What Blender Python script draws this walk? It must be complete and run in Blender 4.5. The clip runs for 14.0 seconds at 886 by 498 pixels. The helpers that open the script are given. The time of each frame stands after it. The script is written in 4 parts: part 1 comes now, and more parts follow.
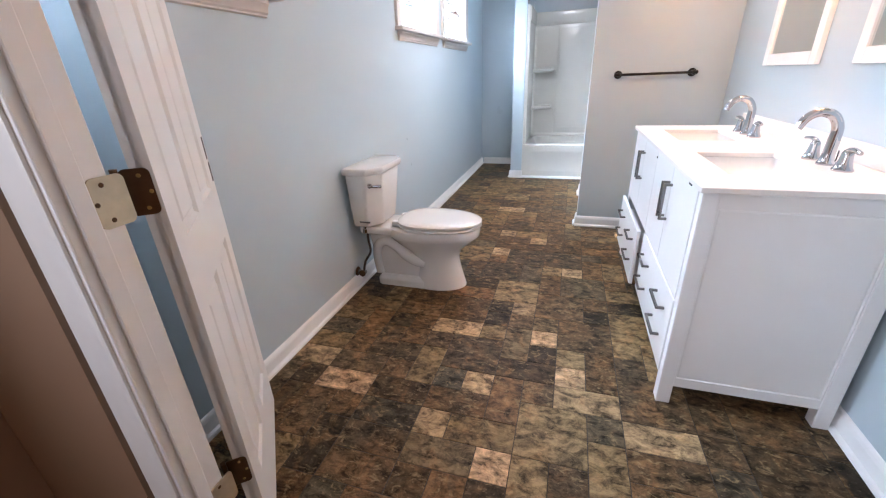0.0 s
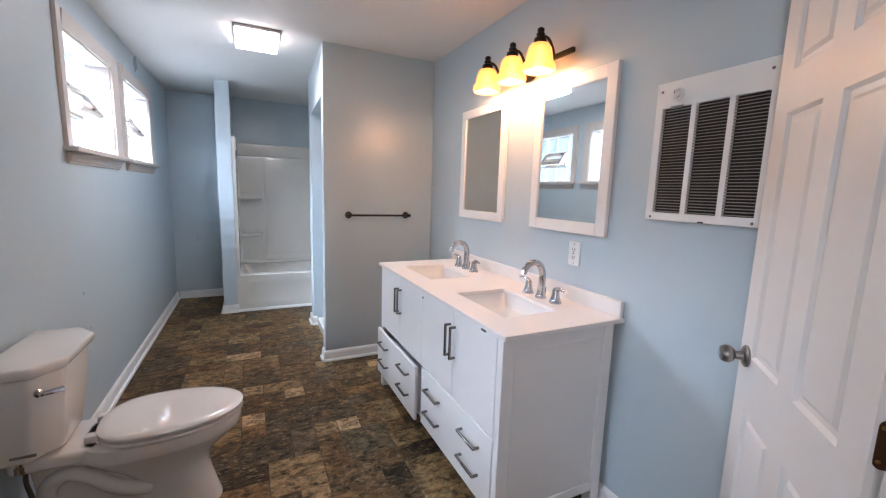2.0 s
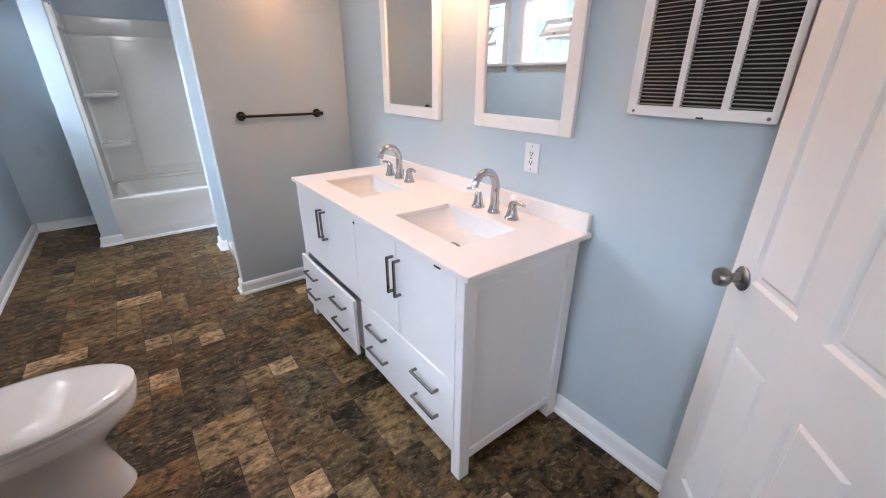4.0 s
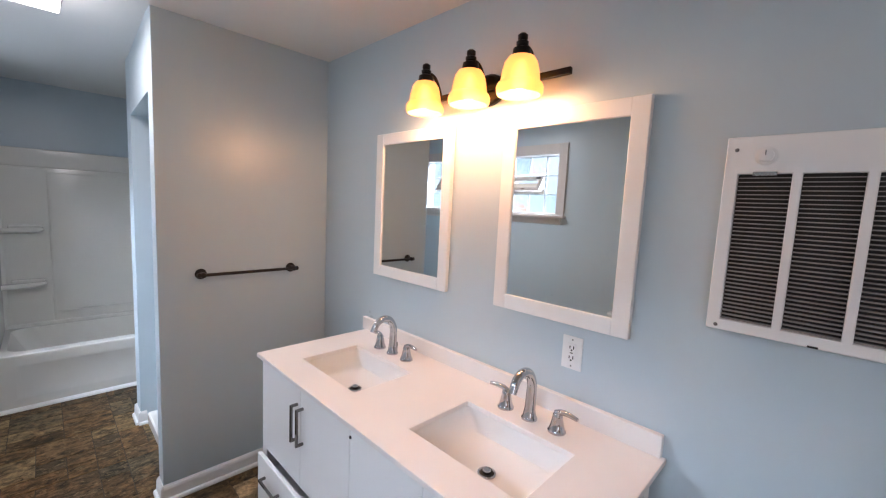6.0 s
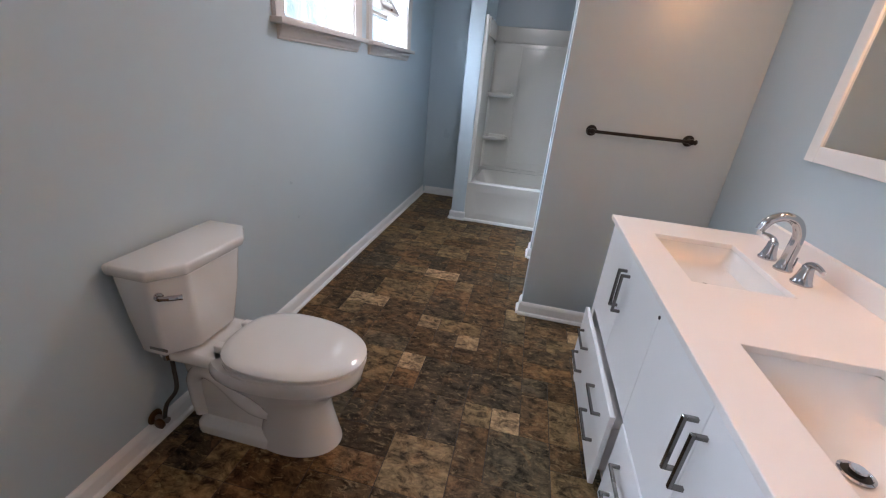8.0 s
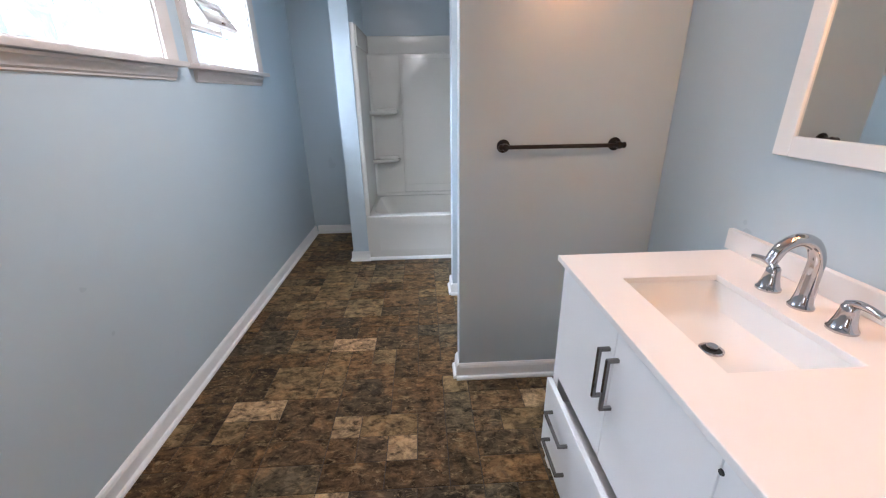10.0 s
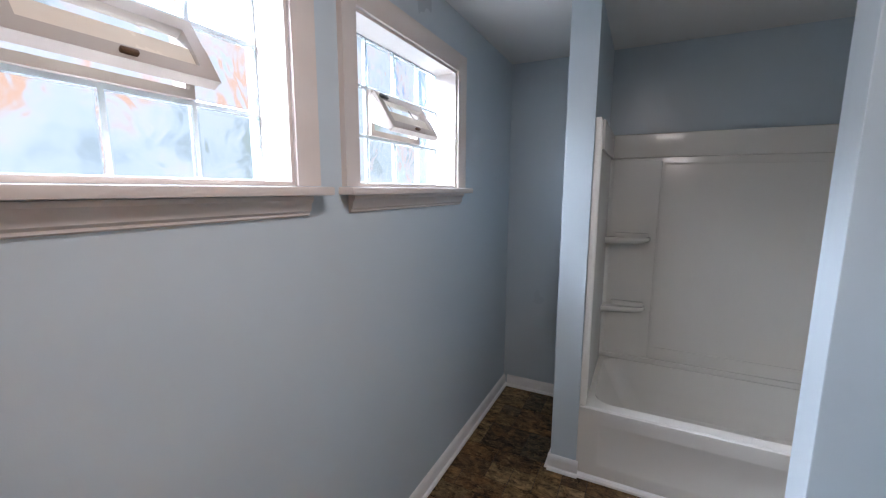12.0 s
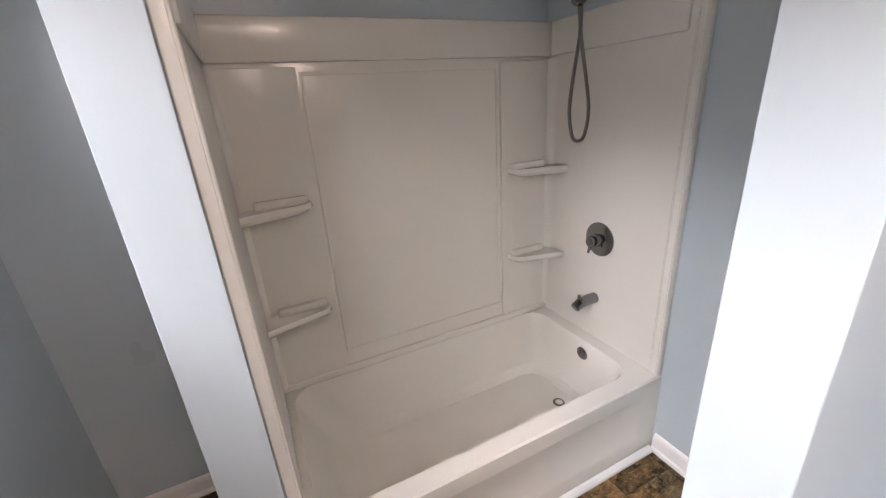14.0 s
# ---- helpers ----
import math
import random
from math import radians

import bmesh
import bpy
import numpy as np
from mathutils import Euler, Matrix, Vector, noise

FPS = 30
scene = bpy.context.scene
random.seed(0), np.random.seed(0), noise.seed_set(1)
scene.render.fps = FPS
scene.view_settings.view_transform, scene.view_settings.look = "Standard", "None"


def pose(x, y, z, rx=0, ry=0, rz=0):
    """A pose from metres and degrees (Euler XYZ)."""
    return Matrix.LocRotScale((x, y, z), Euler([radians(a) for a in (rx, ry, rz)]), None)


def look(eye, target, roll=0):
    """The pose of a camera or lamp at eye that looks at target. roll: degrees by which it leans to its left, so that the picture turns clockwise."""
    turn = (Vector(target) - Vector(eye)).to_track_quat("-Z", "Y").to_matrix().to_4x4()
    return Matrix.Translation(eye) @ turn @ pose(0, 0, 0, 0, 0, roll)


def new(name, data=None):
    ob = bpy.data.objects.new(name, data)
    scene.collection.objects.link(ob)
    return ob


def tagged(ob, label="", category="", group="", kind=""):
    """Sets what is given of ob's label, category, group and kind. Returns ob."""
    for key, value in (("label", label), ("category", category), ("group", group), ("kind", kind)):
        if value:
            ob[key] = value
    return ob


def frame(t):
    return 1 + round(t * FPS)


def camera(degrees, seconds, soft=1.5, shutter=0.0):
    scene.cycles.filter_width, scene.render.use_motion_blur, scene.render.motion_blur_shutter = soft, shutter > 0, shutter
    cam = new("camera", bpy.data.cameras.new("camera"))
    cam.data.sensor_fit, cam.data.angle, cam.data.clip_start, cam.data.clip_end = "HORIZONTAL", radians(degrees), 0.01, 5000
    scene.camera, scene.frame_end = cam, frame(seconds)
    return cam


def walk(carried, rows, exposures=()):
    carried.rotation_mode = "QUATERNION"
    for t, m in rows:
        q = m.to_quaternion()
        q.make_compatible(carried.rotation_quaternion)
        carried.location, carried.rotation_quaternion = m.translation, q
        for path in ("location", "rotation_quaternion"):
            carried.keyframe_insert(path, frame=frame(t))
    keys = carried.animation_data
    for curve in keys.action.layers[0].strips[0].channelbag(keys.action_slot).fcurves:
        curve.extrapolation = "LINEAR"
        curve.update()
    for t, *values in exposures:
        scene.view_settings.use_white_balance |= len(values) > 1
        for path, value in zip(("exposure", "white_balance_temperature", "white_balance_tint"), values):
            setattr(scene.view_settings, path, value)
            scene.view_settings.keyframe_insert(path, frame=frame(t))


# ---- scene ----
cam = camera(96.4, 14.0, 1.2)

PATH = [
    (0, (1.271, 0.546, 1.242), (0.707, 2.289, 0.439), -2.4),
    (0.5, (1.085, 0.627, 1.177), (0.801, 2.39, 0.277), -1.8),
    (1, (0.936, 0.737, 1.197), (0.904, 2.544, 0.341), -1.4),
    (1.5, (0.886, 0.789, 1.296), (1.384, 2.637, 0.714), 1.3),
    (2, (0.873, 0.808, 1.4), (1.741, 2.587, 1.115), 1.8),
    (2.5, (0.872, 0.802, 1.452), (1.915, 2.503, 1.315), 2.0),
    (2.7, (0.865, 0.813, 1.466), (1.953, 2.48, 1.281), 1.3),
    (4.8, (1.072, 1.438, 1.399), (2.162, 2.799, 0.419), -0.3),
    (5, (1.056, 1.493, 1.435), (2.29, 2.859, 0.652), 0.6),
    (5.5, (1.0, 1.609, 1.571), (2.449, 2.938, 1.205), 1.6),
    (6, (1.003, 1.64, 1.611), (2.419, 3.036, 1.396), 2.8),
    (6.5, (1.069, 1.616, 1.577), (1.914, 3.385, 1.183), 2.0),
    (7, (1.237, 1.629, 1.487), (1.164, 3.537, 0.892), 4.4),
    (7.2, (1.309, 1.612, 1.43), (0.944, 3.446, 0.721), 5.9),
    (9.3, (1.145, 1.913, 1.385), (1.252, 3.737, 0.571), 2.0),
    (9.5, (1.172, 1.975, 1.389), (1.406, 3.801, 0.607), 1.6),
    (10, (1.231, 2.268, 1.401), (1.318, 4.13, 0.677), -0.9),
    (10.5, (1.213, 2.568, 1.383), (0.997, 4.415, 0.647), -0.6),
    (11, (1.118, 2.896, 1.41), (0.644, 4.699, 0.685), -0.4),
    (11.5, (0.998, 3.23, 1.447), (0.142, 4.964, 0.939), 0.7),
    (12, (0.947, 3.543, 1.567), (0.06, 5.31, 1.27), 0.2),
    (12.5, (0.972, 3.796, 1.579), (0.656, 5.748, 1.285), -1.1),
    (13, (0.85, 4.073, 1.575), (1.083, 6.036, 1.27), -1.6),
    (13.5, (0.828, 4.473, 1.659), (1.379, 6.342, 1.207), -3.0),
    (14, (0.809, 4.767, 1.602), (1.601, 6.466, 0.905), -4.0),
]
EXPOSURES = [(0, 2.50, 5550, 15), (0.5, 2.50, 5550, 15), (1.0, 2.50, 5500, 15), (1.5, 2.25, 5550, 15), (2.0, 1.65, 5750, 16), (2.7, 1.55, 5800, 16), (4.8, 2.02, 5650, 16),
             (5.5, 1.62, 5650, 16), (6.0, 1.48, 5750, 16), (6.5, 1.26, 5750, 16), (7.2, 1.20, 5700, 16), (9.3, 1.74, 5750, 15), (10.5, 1.72, 5700, 15), (11.0, 1.80, 5700, 16), (11.5, 1.50, 5850, 19),
             (12.0, 1.02, 6100, 20), (12.5, 1.02, 6350, 21), (13.1, 1.26, 6750, 23), (13.5, 1.55, 7200, 26), (14.0, 1.60, 7300, 28)]
walk(cam, [(t, look(eye, target, roll)) for t, eye, target, roll in PATH], EXPOSURES)

# ---- world, sun, exposure ----
world = bpy.data.worlds.new("sky")
scene.world = world
world.use_nodes = True
wn = world.node_tree.nodes
sky = wn.new("ShaderNodeTexSky")
sky.sky_type, sky.sun_disc = 'NISHITA', False
sky.sun_elevation, sky.sun_rotation = radians(50), radians(60)
world.node_tree.links.new(sky.outputs[0], wn["Background"].inputs[0])
wn["Background"].inputs[1].default_value = 0.10
sun = new("sun", bpy.data.lights.new("sun", 'SUN'))
sun.data.energy, sun.data.angle, sun.data.color = 2.0, radians(0.5), (1, 0.95, 0.88)
sun.matrix_world = look((6, 4, 9), (0, 4, 0))

# ---- plan, metres ----
XL = 0.030         # west wall face
W = 2.295          # east wall face
H = 2.465          # ceiling
Y_DOOR = 1.000     # inner face of the door wall
WT = 0.080         # its thickness
Y_TOWEL = 3.985    # face of the wall with the towel bar
Y_SH0, Y_SH1 = 4.085, 4.931   # shower opening
X_TOW = 1.387      # end of the wall with the towel bar
X_PART = 1.425     # face of the partition beside the shower
Y_PART = 5.078     # back of the shower partition
Y_TUB = 5.655      # front of the tub
Y_END = 6.485      # far wall of the nook
X_COL0, X_COL1 = 0.575, 0.712  # stub wall between nook and tub
X_ALC = 2.252      # right wall of the tub alcove

# lights of the room
WINDOW_GLOW = 0.52
SKY_WATTS = 102.0
HALL_FILL_WATTS = 4.8
BULB_WATTS = 2.0
PANEL_GLOW = 3.8
CEILING_WATTS = 4.3


# ---- materials ----
def material(name, base=(0.8, 0.8, 0.8), rough=0.5, metal=0.0, vary=0.06, scale=3.0, fine=60.0, bump=0.02, spec=0.5, coat=0.0):
    """Principled paint, metal or plastic with broad stains and fine grain."""
    m = bpy.data.materials.new(name)
    m.use_nodes = True
    n, l = m.node_tree.nodes, m.node_tree.links
    b = n["Principled BSDF"]
    b.inputs["Roughness"].default_value, b.inputs["Metallic"].default_value = rough, metal
    b.inputs["Specular IOR Level"].default_value = spec
    b.inputs["Coat Weight"].default_value = coat
    tc = n.new("ShaderNodeTexCoord")
    broad, grain = n.new("ShaderNodeTexNoise"), n.new("ShaderNodeTexNoise")
    broad.inputs["Scale"].default_value, grain.inputs["Scale"].default_value = scale, fine
    broad.inputs["Detail"].default_value = 4
    for t in (broad, grain):
        l.new(tc.outputs["Object"], t.inputs["Vector"])
    ramp = n.new("ShaderNodeMix")
    ramp.data_type = 'RGBA'
    lo = [max(0, c * (1 - vary)) for c in base]
    hi = [min(1, c * (1 + vary)) for c in base]
    ramp.inputs[6].default_value, ramp.inputs[7].default_value = (*lo, 1), (*hi, 1)
    l.new(broad.outputs[0], ramp.inputs[0])
    l.new(ramp.outputs[2], b.inputs["Base Color"])
    mr = n.new("ShaderNodeMapRange")
    mr.inputs[3].default_value, mr.inputs[4].default_value = max(0.02, rough * 0.8), min(1, rough * 1.25)
    l.new(broad.outputs[0], mr.inputs[0])
    l.new(mr.outputs[0], b.inputs["Roughness"])
    if bump:
        bp = n.new("ShaderNodeBump")
        bp.inputs["Strength"].default_value, bp.inputs["Distance"].default_value = bump, 0.004
        l.new(grain.outputs[0], bp.inputs["Height"])
        l.new(bp.outputs[0], b.inputs["Normal"])
    return m


def glowing(name, colour, strength):
    m = bpy.data.materials.new(name)
    m.use_nodes = True
    b = m.node_tree.nodes["Principled BSDF"]
    b.inputs["Base Color"].default_value = (0.9, 0.88, 0.84, 1)
    b.inputs["Emission Color"].default_value, b.inputs["Emission Strength"].default_value = (*colour, 1), strength
    return m


def stone_vinyl(name, stops):
    """Printed slate tiles: each piece its own brown, with veins, flakes and a dull sheen."""
    m = bpy.data.materials.new(name)
    m.use_nodes = True
    n, l = m.node_tree.nodes, m.node_tree.links
    b = n["Principled BSDF"]
    info, isl = n.new("ShaderNodeObjectInfo"), n.new("ShaderNodeNewGeometry")
    add = n.new("ShaderNodeMath")
    l.new(info.outputs["Random"], add.inputs[0])
    l.new(isl.outputs["Random Per Island"], add.inputs[1])
    wrap = n.new("ShaderNodeMath")
    wrap.operation = 'FRACT'
    l.new(add.outputs[0], wrap.inputs[0])
    pos = isl.outputs["Position"]
    shift = n.new("ShaderNodeVectorMath")
    shift.operation = 'MULTIPLY_ADD'
    comb = n.new("ShaderNodeCombineXYZ")
    for i in range(3):
        l.new(wrap.outputs[0], comb.inputs[i])
    l.new(comb.outputs[0], shift.inputs[0])
    shift.inputs[1].default_value = (17, 31, 7)
    l.new(pos, shift.inputs[2])
    v = shift.outputs[0]
    tone = n.new("ShaderNodeValToRGB")
    tone.color_ramp.elements[0].position, tone.color_ramp.elements[1].position = 0, 1
    tone.color_ramp.elements[0].color, tone.color_ramp.elements[1].color = (*stops[0][1], 1), (*stops[-1][1], 1)
    for p, c in stops[1:-1]:
        tone.color_ramp.elements.new(p).color = (*c, 1)
    l.new(wrap.outputs[0], tone.inputs[0])

    def noise_at(scale, detail, rough, distort, stretch):
        mp = n.new("ShaderNodeMapping")
        mp.inputs["Scale"].default_value = stretch
        l.new(v, mp.inputs["Vector"])
        t = n.new("ShaderNodeTexNoise")
        for k, q in (("Scale", scale), ("Detail", detail), ("Roughness", rough), ("Distortion", distort)):
            t.inputs[k].default_value = q
        l.new(mp.outputs[0], t.inputs["Vector"])
        return t.outputs[0]

    def remap(src, a, b, c, d):
        r = n.new("ShaderNodeMapRange")
        for k, q in zip((1, 2, 3, 4), (a, b, c, d)):
            r.inputs[k].default_value = q
        l.new(src, r.inputs[0])
        return r.outputs[0]

    def blend(kind, fac, c1, c2):
        m2 = n.new("ShaderNodeMix")
        m2.data_type, m2.blend_type = 'RGBA', kind
        for k, q in ((0, fac), (6, c1), (7, c2)):
            if isinstance(q, (int, float)):
                m2.inputs[k].default_value = q
            elif isinstance(q, tuple):
                m2.inputs[k].default_value = q
            else:
                l.new(q, m2.inputs[k])
        return m2.outputs[2]
    flake_out = noise_at(15, 10, 0.74, 0.5, (1.0, 1.5, 1.0))
    patch = noise_at(7, 4, 0.6, 0.9, (1.3, 1.0, 1.0))
    streak = noise_at(24, 9, 0.72, 0.9, (1.0, 1.9, 1.0))
    col = blend('MIX', remap(patch, 0.53, 0.66, 0, 0.40), tone.outputs[0], (0.190, 0.099, 0.038, 1))
    col = blend('MIX', remap(patch, 0.46, 0.35, 0, 0.50), col, (0.038, 0.030, 0.019, 1))
    col = blend('MULTIPLY', 1, col, remap(flake_out, 0.38, 0.62, 0.22, 2.5))
    col = blend('MIX', remap(streak, 0.54, 0.65, 0, 0.55), col, (0.40, 0.285, 0.140, 1))
    col = blend('MIX', remap(streak, 0.45, 0.36, 0, 0.50), col, (0.018, 0.013, 0.008, 1))
    l.new(col, b.inputs["Base Color"])

    rr = n.new("ShaderNodeMapRange")
    b.inputs["Specular IOR Level"].default_value = 0.13
    rr.inputs[3].default_value, rr.inputs[4].default_value = 0.34, 0.62
    l.new(flake_out, rr.inputs[0])
    l.new(rr.outputs[0], b.inputs["Roughness"])
    bp = n.new("ShaderNodeBump")
    bp.inputs["Strength"].default_value, bp.inputs["Distance"].default_value = 0.35, 0.003
    l.new(flake_out, bp.inputs["Height"])
    l.new(bp.outputs[0], b.inputs["Normal"])
    return m


def block_glass():
    """Wavy pressed glass of the window blocks."""
    m = bpy.data.materials.new("block_glass")
    m.use_nodes = True
    n, l = m.node_tree.nodes, m.node_tree.links
    b = n["Principled BSDF"]
    b.inputs["Base Color"].default_value = (0.93, 0.98, 1.0, 1)
    b.inputs["Transmission Weight"].default_value, b.inputs["IOR"].default_value, b.inputs["Roughness"].default_value = 1.0, 1.12, 0.16
    t = n.new("ShaderNodeTexNoise")
    t.inputs["Scale"].default_value, t.inputs["Detail"].default_value, t.inputs["Distortion"].default_value = 12, 1, 0.8
    tc = n.new("ShaderNodeTexCoord")
    l.new(tc.outputs["Object"], t.inputs["Vector"])
    bp = n.new("ShaderNodeBump")
    bp.inputs["Strength"].default_value, bp.inputs["Distance"].default_value = 0.32, 0.03
    l.new(t.outputs[0], bp.inputs["Height"])
    l.new(bp.outputs[0], b.inputs["Normal"])
    return m


def garden_glow():
    """Bright hazy daylight outside: sky, pale greenery and brick, far out of focus."""
    m = bpy.data.materials.new("daylight_backdrop")
    m.use_nodes = True
    n, l = m.node_tree.nodes, m.node_tree.links
    n.remove(n["Principled BSDF"])
    em = n.new("ShaderNodeEmission")
    l.new(em.outputs[0], n["Material Output"].inputs[0])
    tc, t = n.new("ShaderNodeTexCoord"), n.new("ShaderNodeTexNoise")
    t.inputs["Scale"].default_value, t.inputs["Detail"].default_value = 3.0, 6
    l.new(tc.outputs["Object"], t.inputs["Vector"])
    r = n.new("ShaderNodeValToRGB")
    e = r.color_ramp.elements
    e[0].position, e[0].color = 0.34, (0.46, 0.56, 0.50, 1)
    e[1].position, e[1].color = 0.64, (1.0, 0.66, 0.48, 1)
    e.new(0.41).color = (0.58, 0.72, 0.80, 1)
    e.new(0.48).color = (0.74, 0.88, 0.95, 1)
    e.new(0.58).color = (0.86, 0.92, 1.0, 1)
    l.new(t.outputs[0], r.inputs[0])
    l.new(r.outputs[0], em.inputs[0])
    em.inputs[1].default_value = WINDOW_GLOW
    return m


def lit_through(name, colour):
    """Pale joint between glass blocks that lets daylight through."""
    m = bpy.data.materials.new(name)
    m.use_nodes = True
    n, l = m.node_tree.nodes, m.node_tree.links
    b, tr, mix = n["Principled BSDF"], n.new("ShaderNodeBsdfTranslucent"), n.new("ShaderNodeMixShader")
    b.inputs["Base Color"].default_value, b.inputs["Roughness"].default_value = (*colour, 1), 0.6
    tr.inputs["Color"].default_value = (*colour, 1)
    mix.inputs[0].default_value = 0.12
    l.new(b.outputs[0], mix.inputs[1])
    l.new(tr.outputs[0], mix.inputs[2])
    l.new(mix.outputs[0], n["Material Output"].inputs[0])
    return m


def amber_shade():
    """Frosted amber glass that glows with the bulb behind it."""
    m = bpy.data.materials.new("amber_glass")
    m.use_nodes = True
    n, l = m.node_tree.nodes, m.node_tree.links
    b = n["Principled BSDF"]
    b.inputs["Base Color"].default_value, b.inputs["Roughness"].default_value = (0.95, 0.56, 0.19, 1), 0.30
    b.inputs["Transmission Weight"].default_value = 0.40
    b.inputs["Emission Color"].default_value, b.inputs["Emission Strength"].default_value = (1.0, 0.47, 0.11, 1), 0.26
    return m


PAINT = material("pale_blue_paint", (0.515, 0.600, 0.648), 0.29, vary=0.018, scale=1.5, fine=240, bump=0.04)
CEIL = material("ceiling_paint", (0.74, 0.74, 0.72), 0.8, vary=0.03, scale=2, fine=120, bump=0.08)
TRIM = material("white_trim_paint", (0.84, 0.84, 0.83), 0.35, vary=0.04, scale=6, fine=90, bump=0.03)
DOORW = material("white_door_paint", (0.80, 0.79, 0.77), 0.38, vary=0.03, scale=4, fine=70, bump=0.05)
HALL = material("brown_hall_paint", (0.30, 0.19, 0.12), 0.7, vary=0.08, scale=3)
GROUT = material("dark_joint", (0.040, 0.030, 0.022), 0.8, vary=0.2)
TILE = stone_vinyl("slate_vinyl", [(0.0, (0.018, 0.014, 0.009)), (0.18, (0.086, 0.048, 0.020)), (0.34, (0.036, 0.029, 0.019)), (0.52, (0.125, 0.067, 0.027)),
                                   (0.68, (0.054, 0.045, 0.029)), (0.84, (0.130, 0.085, 0.038)), (1.0, (0.160, 0.111, 0.054))])
TILE_PALE = stone_vinyl("pale_slate_vinyl", [(0.0, (0.20, 0.135, 0.070)), (0.5, (0.27, 0.185, 0.098)), (1.0, (0.33, 0.215, 0.120))])
CAB = material("white_lacquer", (0.82, 0.81, 0.80), 0.3, vary=0.02, scale=3, fine=200, bump=0.01)
STONE = material("white_cultured_stone", (0.80, 0.765, 0.735), 0.40, vary=0.02, scale=9, fine=160, bump=0.004, coat=0.0)
CERAMIC = material("white_ceramic", (0.82, 0.81, 0.79), 0.08, vary=0.015, scale=4, bump=0.0, coat=0.4)
ACRYL = material("white_acrylic", (0.75, 0.73, 0.675), 0.20, vary=0.025, scale=2.5, fine=30, bump=0.008, coat=0.1)
CHROME = material("chrome", (0.52, 0.52, 0.54), 0.06, 1.0, vary=0.02, bump=0)
# same chrome, with the dark reflections at the tub put into its colour
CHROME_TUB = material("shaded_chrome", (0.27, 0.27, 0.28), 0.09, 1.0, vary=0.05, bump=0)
NICKEL = material("brushed_nickel", (0.30, 0.285, 0.27), 0.28, 1.0, vary=0.08, fine=300, bump=0.02)
HANDLE = material("dark_brushed_nickel", (0.19, 0.18, 0.172), 0.26, 1.0, vary=0.08, fine=300, bump=0.02)
BRONZE = material("oil_rubbed_bronze", (0.007, 0.005, 0.0045), 0.36, 0.0, vary=0.3, scale=20, bump=0.02, spec=0.3)
BRASS = material("aged_brass", (0.42, 0.27, 0.10), 0.35, 1.0, vary=0.35, scale=25, bump=0.03)
PALEB = material("paint_smeared_brass", (0.52, 0.46, 0.33), 0.42, 0.4, vary=0.3, scale=30, bump=0.04)
DARKB = material("dark_aged_brass", (0.11, 0.06, 0.03), 0.4, 0.8, vary=0.4, scale=25, bump=0.03)
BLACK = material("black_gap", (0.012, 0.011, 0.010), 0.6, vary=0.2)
GRILLE = material("dusty_dark_slat", (0.34, 0.31, 0.285), 0.55, 0.1, vary=0.35, scale=12)
PLASTIC = material("white_plastic", (0.80, 0.80, 0.79), 0.3, vary=0.02)
HOSE = material("dark_braided_hose", (0.07, 0.065, 0.06), 0.45, 0.5, vary=0.3, fine=300, bump=0.2)
MIRROR = material("mirror_silver", (0.80, 0.83, 0.83), 0.015, 1.0, vary=0.0, bump=0)
BLOCK = block_glass()
CLEAR = block_glass()
CLEAR.name = "clear_pane"
# white window trim with the shade of its backlit side put into the colour
BACKLIT_TRIM = material("backlit_white_trim", (0.62, 0.57, 0.53), 0.4, vary=0.06, scale=7, fine=90, bump=0.03)
LEDGE_VIEW = material("ledge_view_beige", (0.72, 0.66, 0.56), 0.25, vary=0.12, scale=9)
MORTAR = lit_through("pale_translucent_joint", (0.55, 0.62, 0.64))
ALU = material("vent_frame", (0.40, 0.355, 0.31), 0.45, 0.1, vary=0.06)
AMBER = amber_shade()
BULB = glowing("bulb_glow", (1.0, 0.70, 0.36), 5)
DIFFUSER = glowing("panel_glow", (1.0, 0.87, 0.78), PANEL_GLOW)
OUTSIDE = garden_glow()
YELLOW = material("yellow_tag", (0.65, 0.55, 0.05), 0.5)
GREY = material("grey_print", (0.18, 0.18, 0.18), 0.6)


# ---- mesh tools ----
def smooth(bm, angle=35):
    for f in bm.faces:
        f.smooth = True
    for e in bm.edges:
        if len(e.link_faces) == 2 and e.calc_face_angle(0) > radians(angle):
            e.smooth = False


def part(name, bm, mat, parent=None, label="", at=None, flat=False):
    """One mesh object from a bmesh, under a thing or a part."""
    bmesh.ops.recalc_face_normals(bm, faces=bm.faces)
    if not flat:
        smooth(bm)
    me = bpy.data.meshes.new(name)
    bm.to_mesh(me)
    bm.free()
    me.materials.append(mat)
    ob = new(name, me)
    ob.parent = parent
    if at is not None:
        ob.matrix_basis = at
    if label:
        ob["label"] = label
    return ob


def thing(name, m, label, category, group="", kind=""):
    ob = new(name)
    ob.empty_display_size = 0.1
    ob.matrix_basis = m
    return tagged(ob, label, category, group, kind)


def box(x0, x1, y0, y1, z0, z1, bevel=0.0, seg=2, bm=None):
    own = bmesh.new()
    bmesh.ops.create_cube(own, size=1)
    for v in own.verts:
        v.co = Vector(((x0 + x1) / 2 + v.co.x * (x1 - x0), (y0 + y1) / 2 + v.co.y * (y1 - y0), (z0 + z1) / 2 + v.co.z * (z1 - z0)))
    if bevel:
        bmesh.ops.bevel(own, geom=own.edges[:], offset=bevel, segments=seg, profile=0.6, affect='EDGES')
    return join(bm, own)


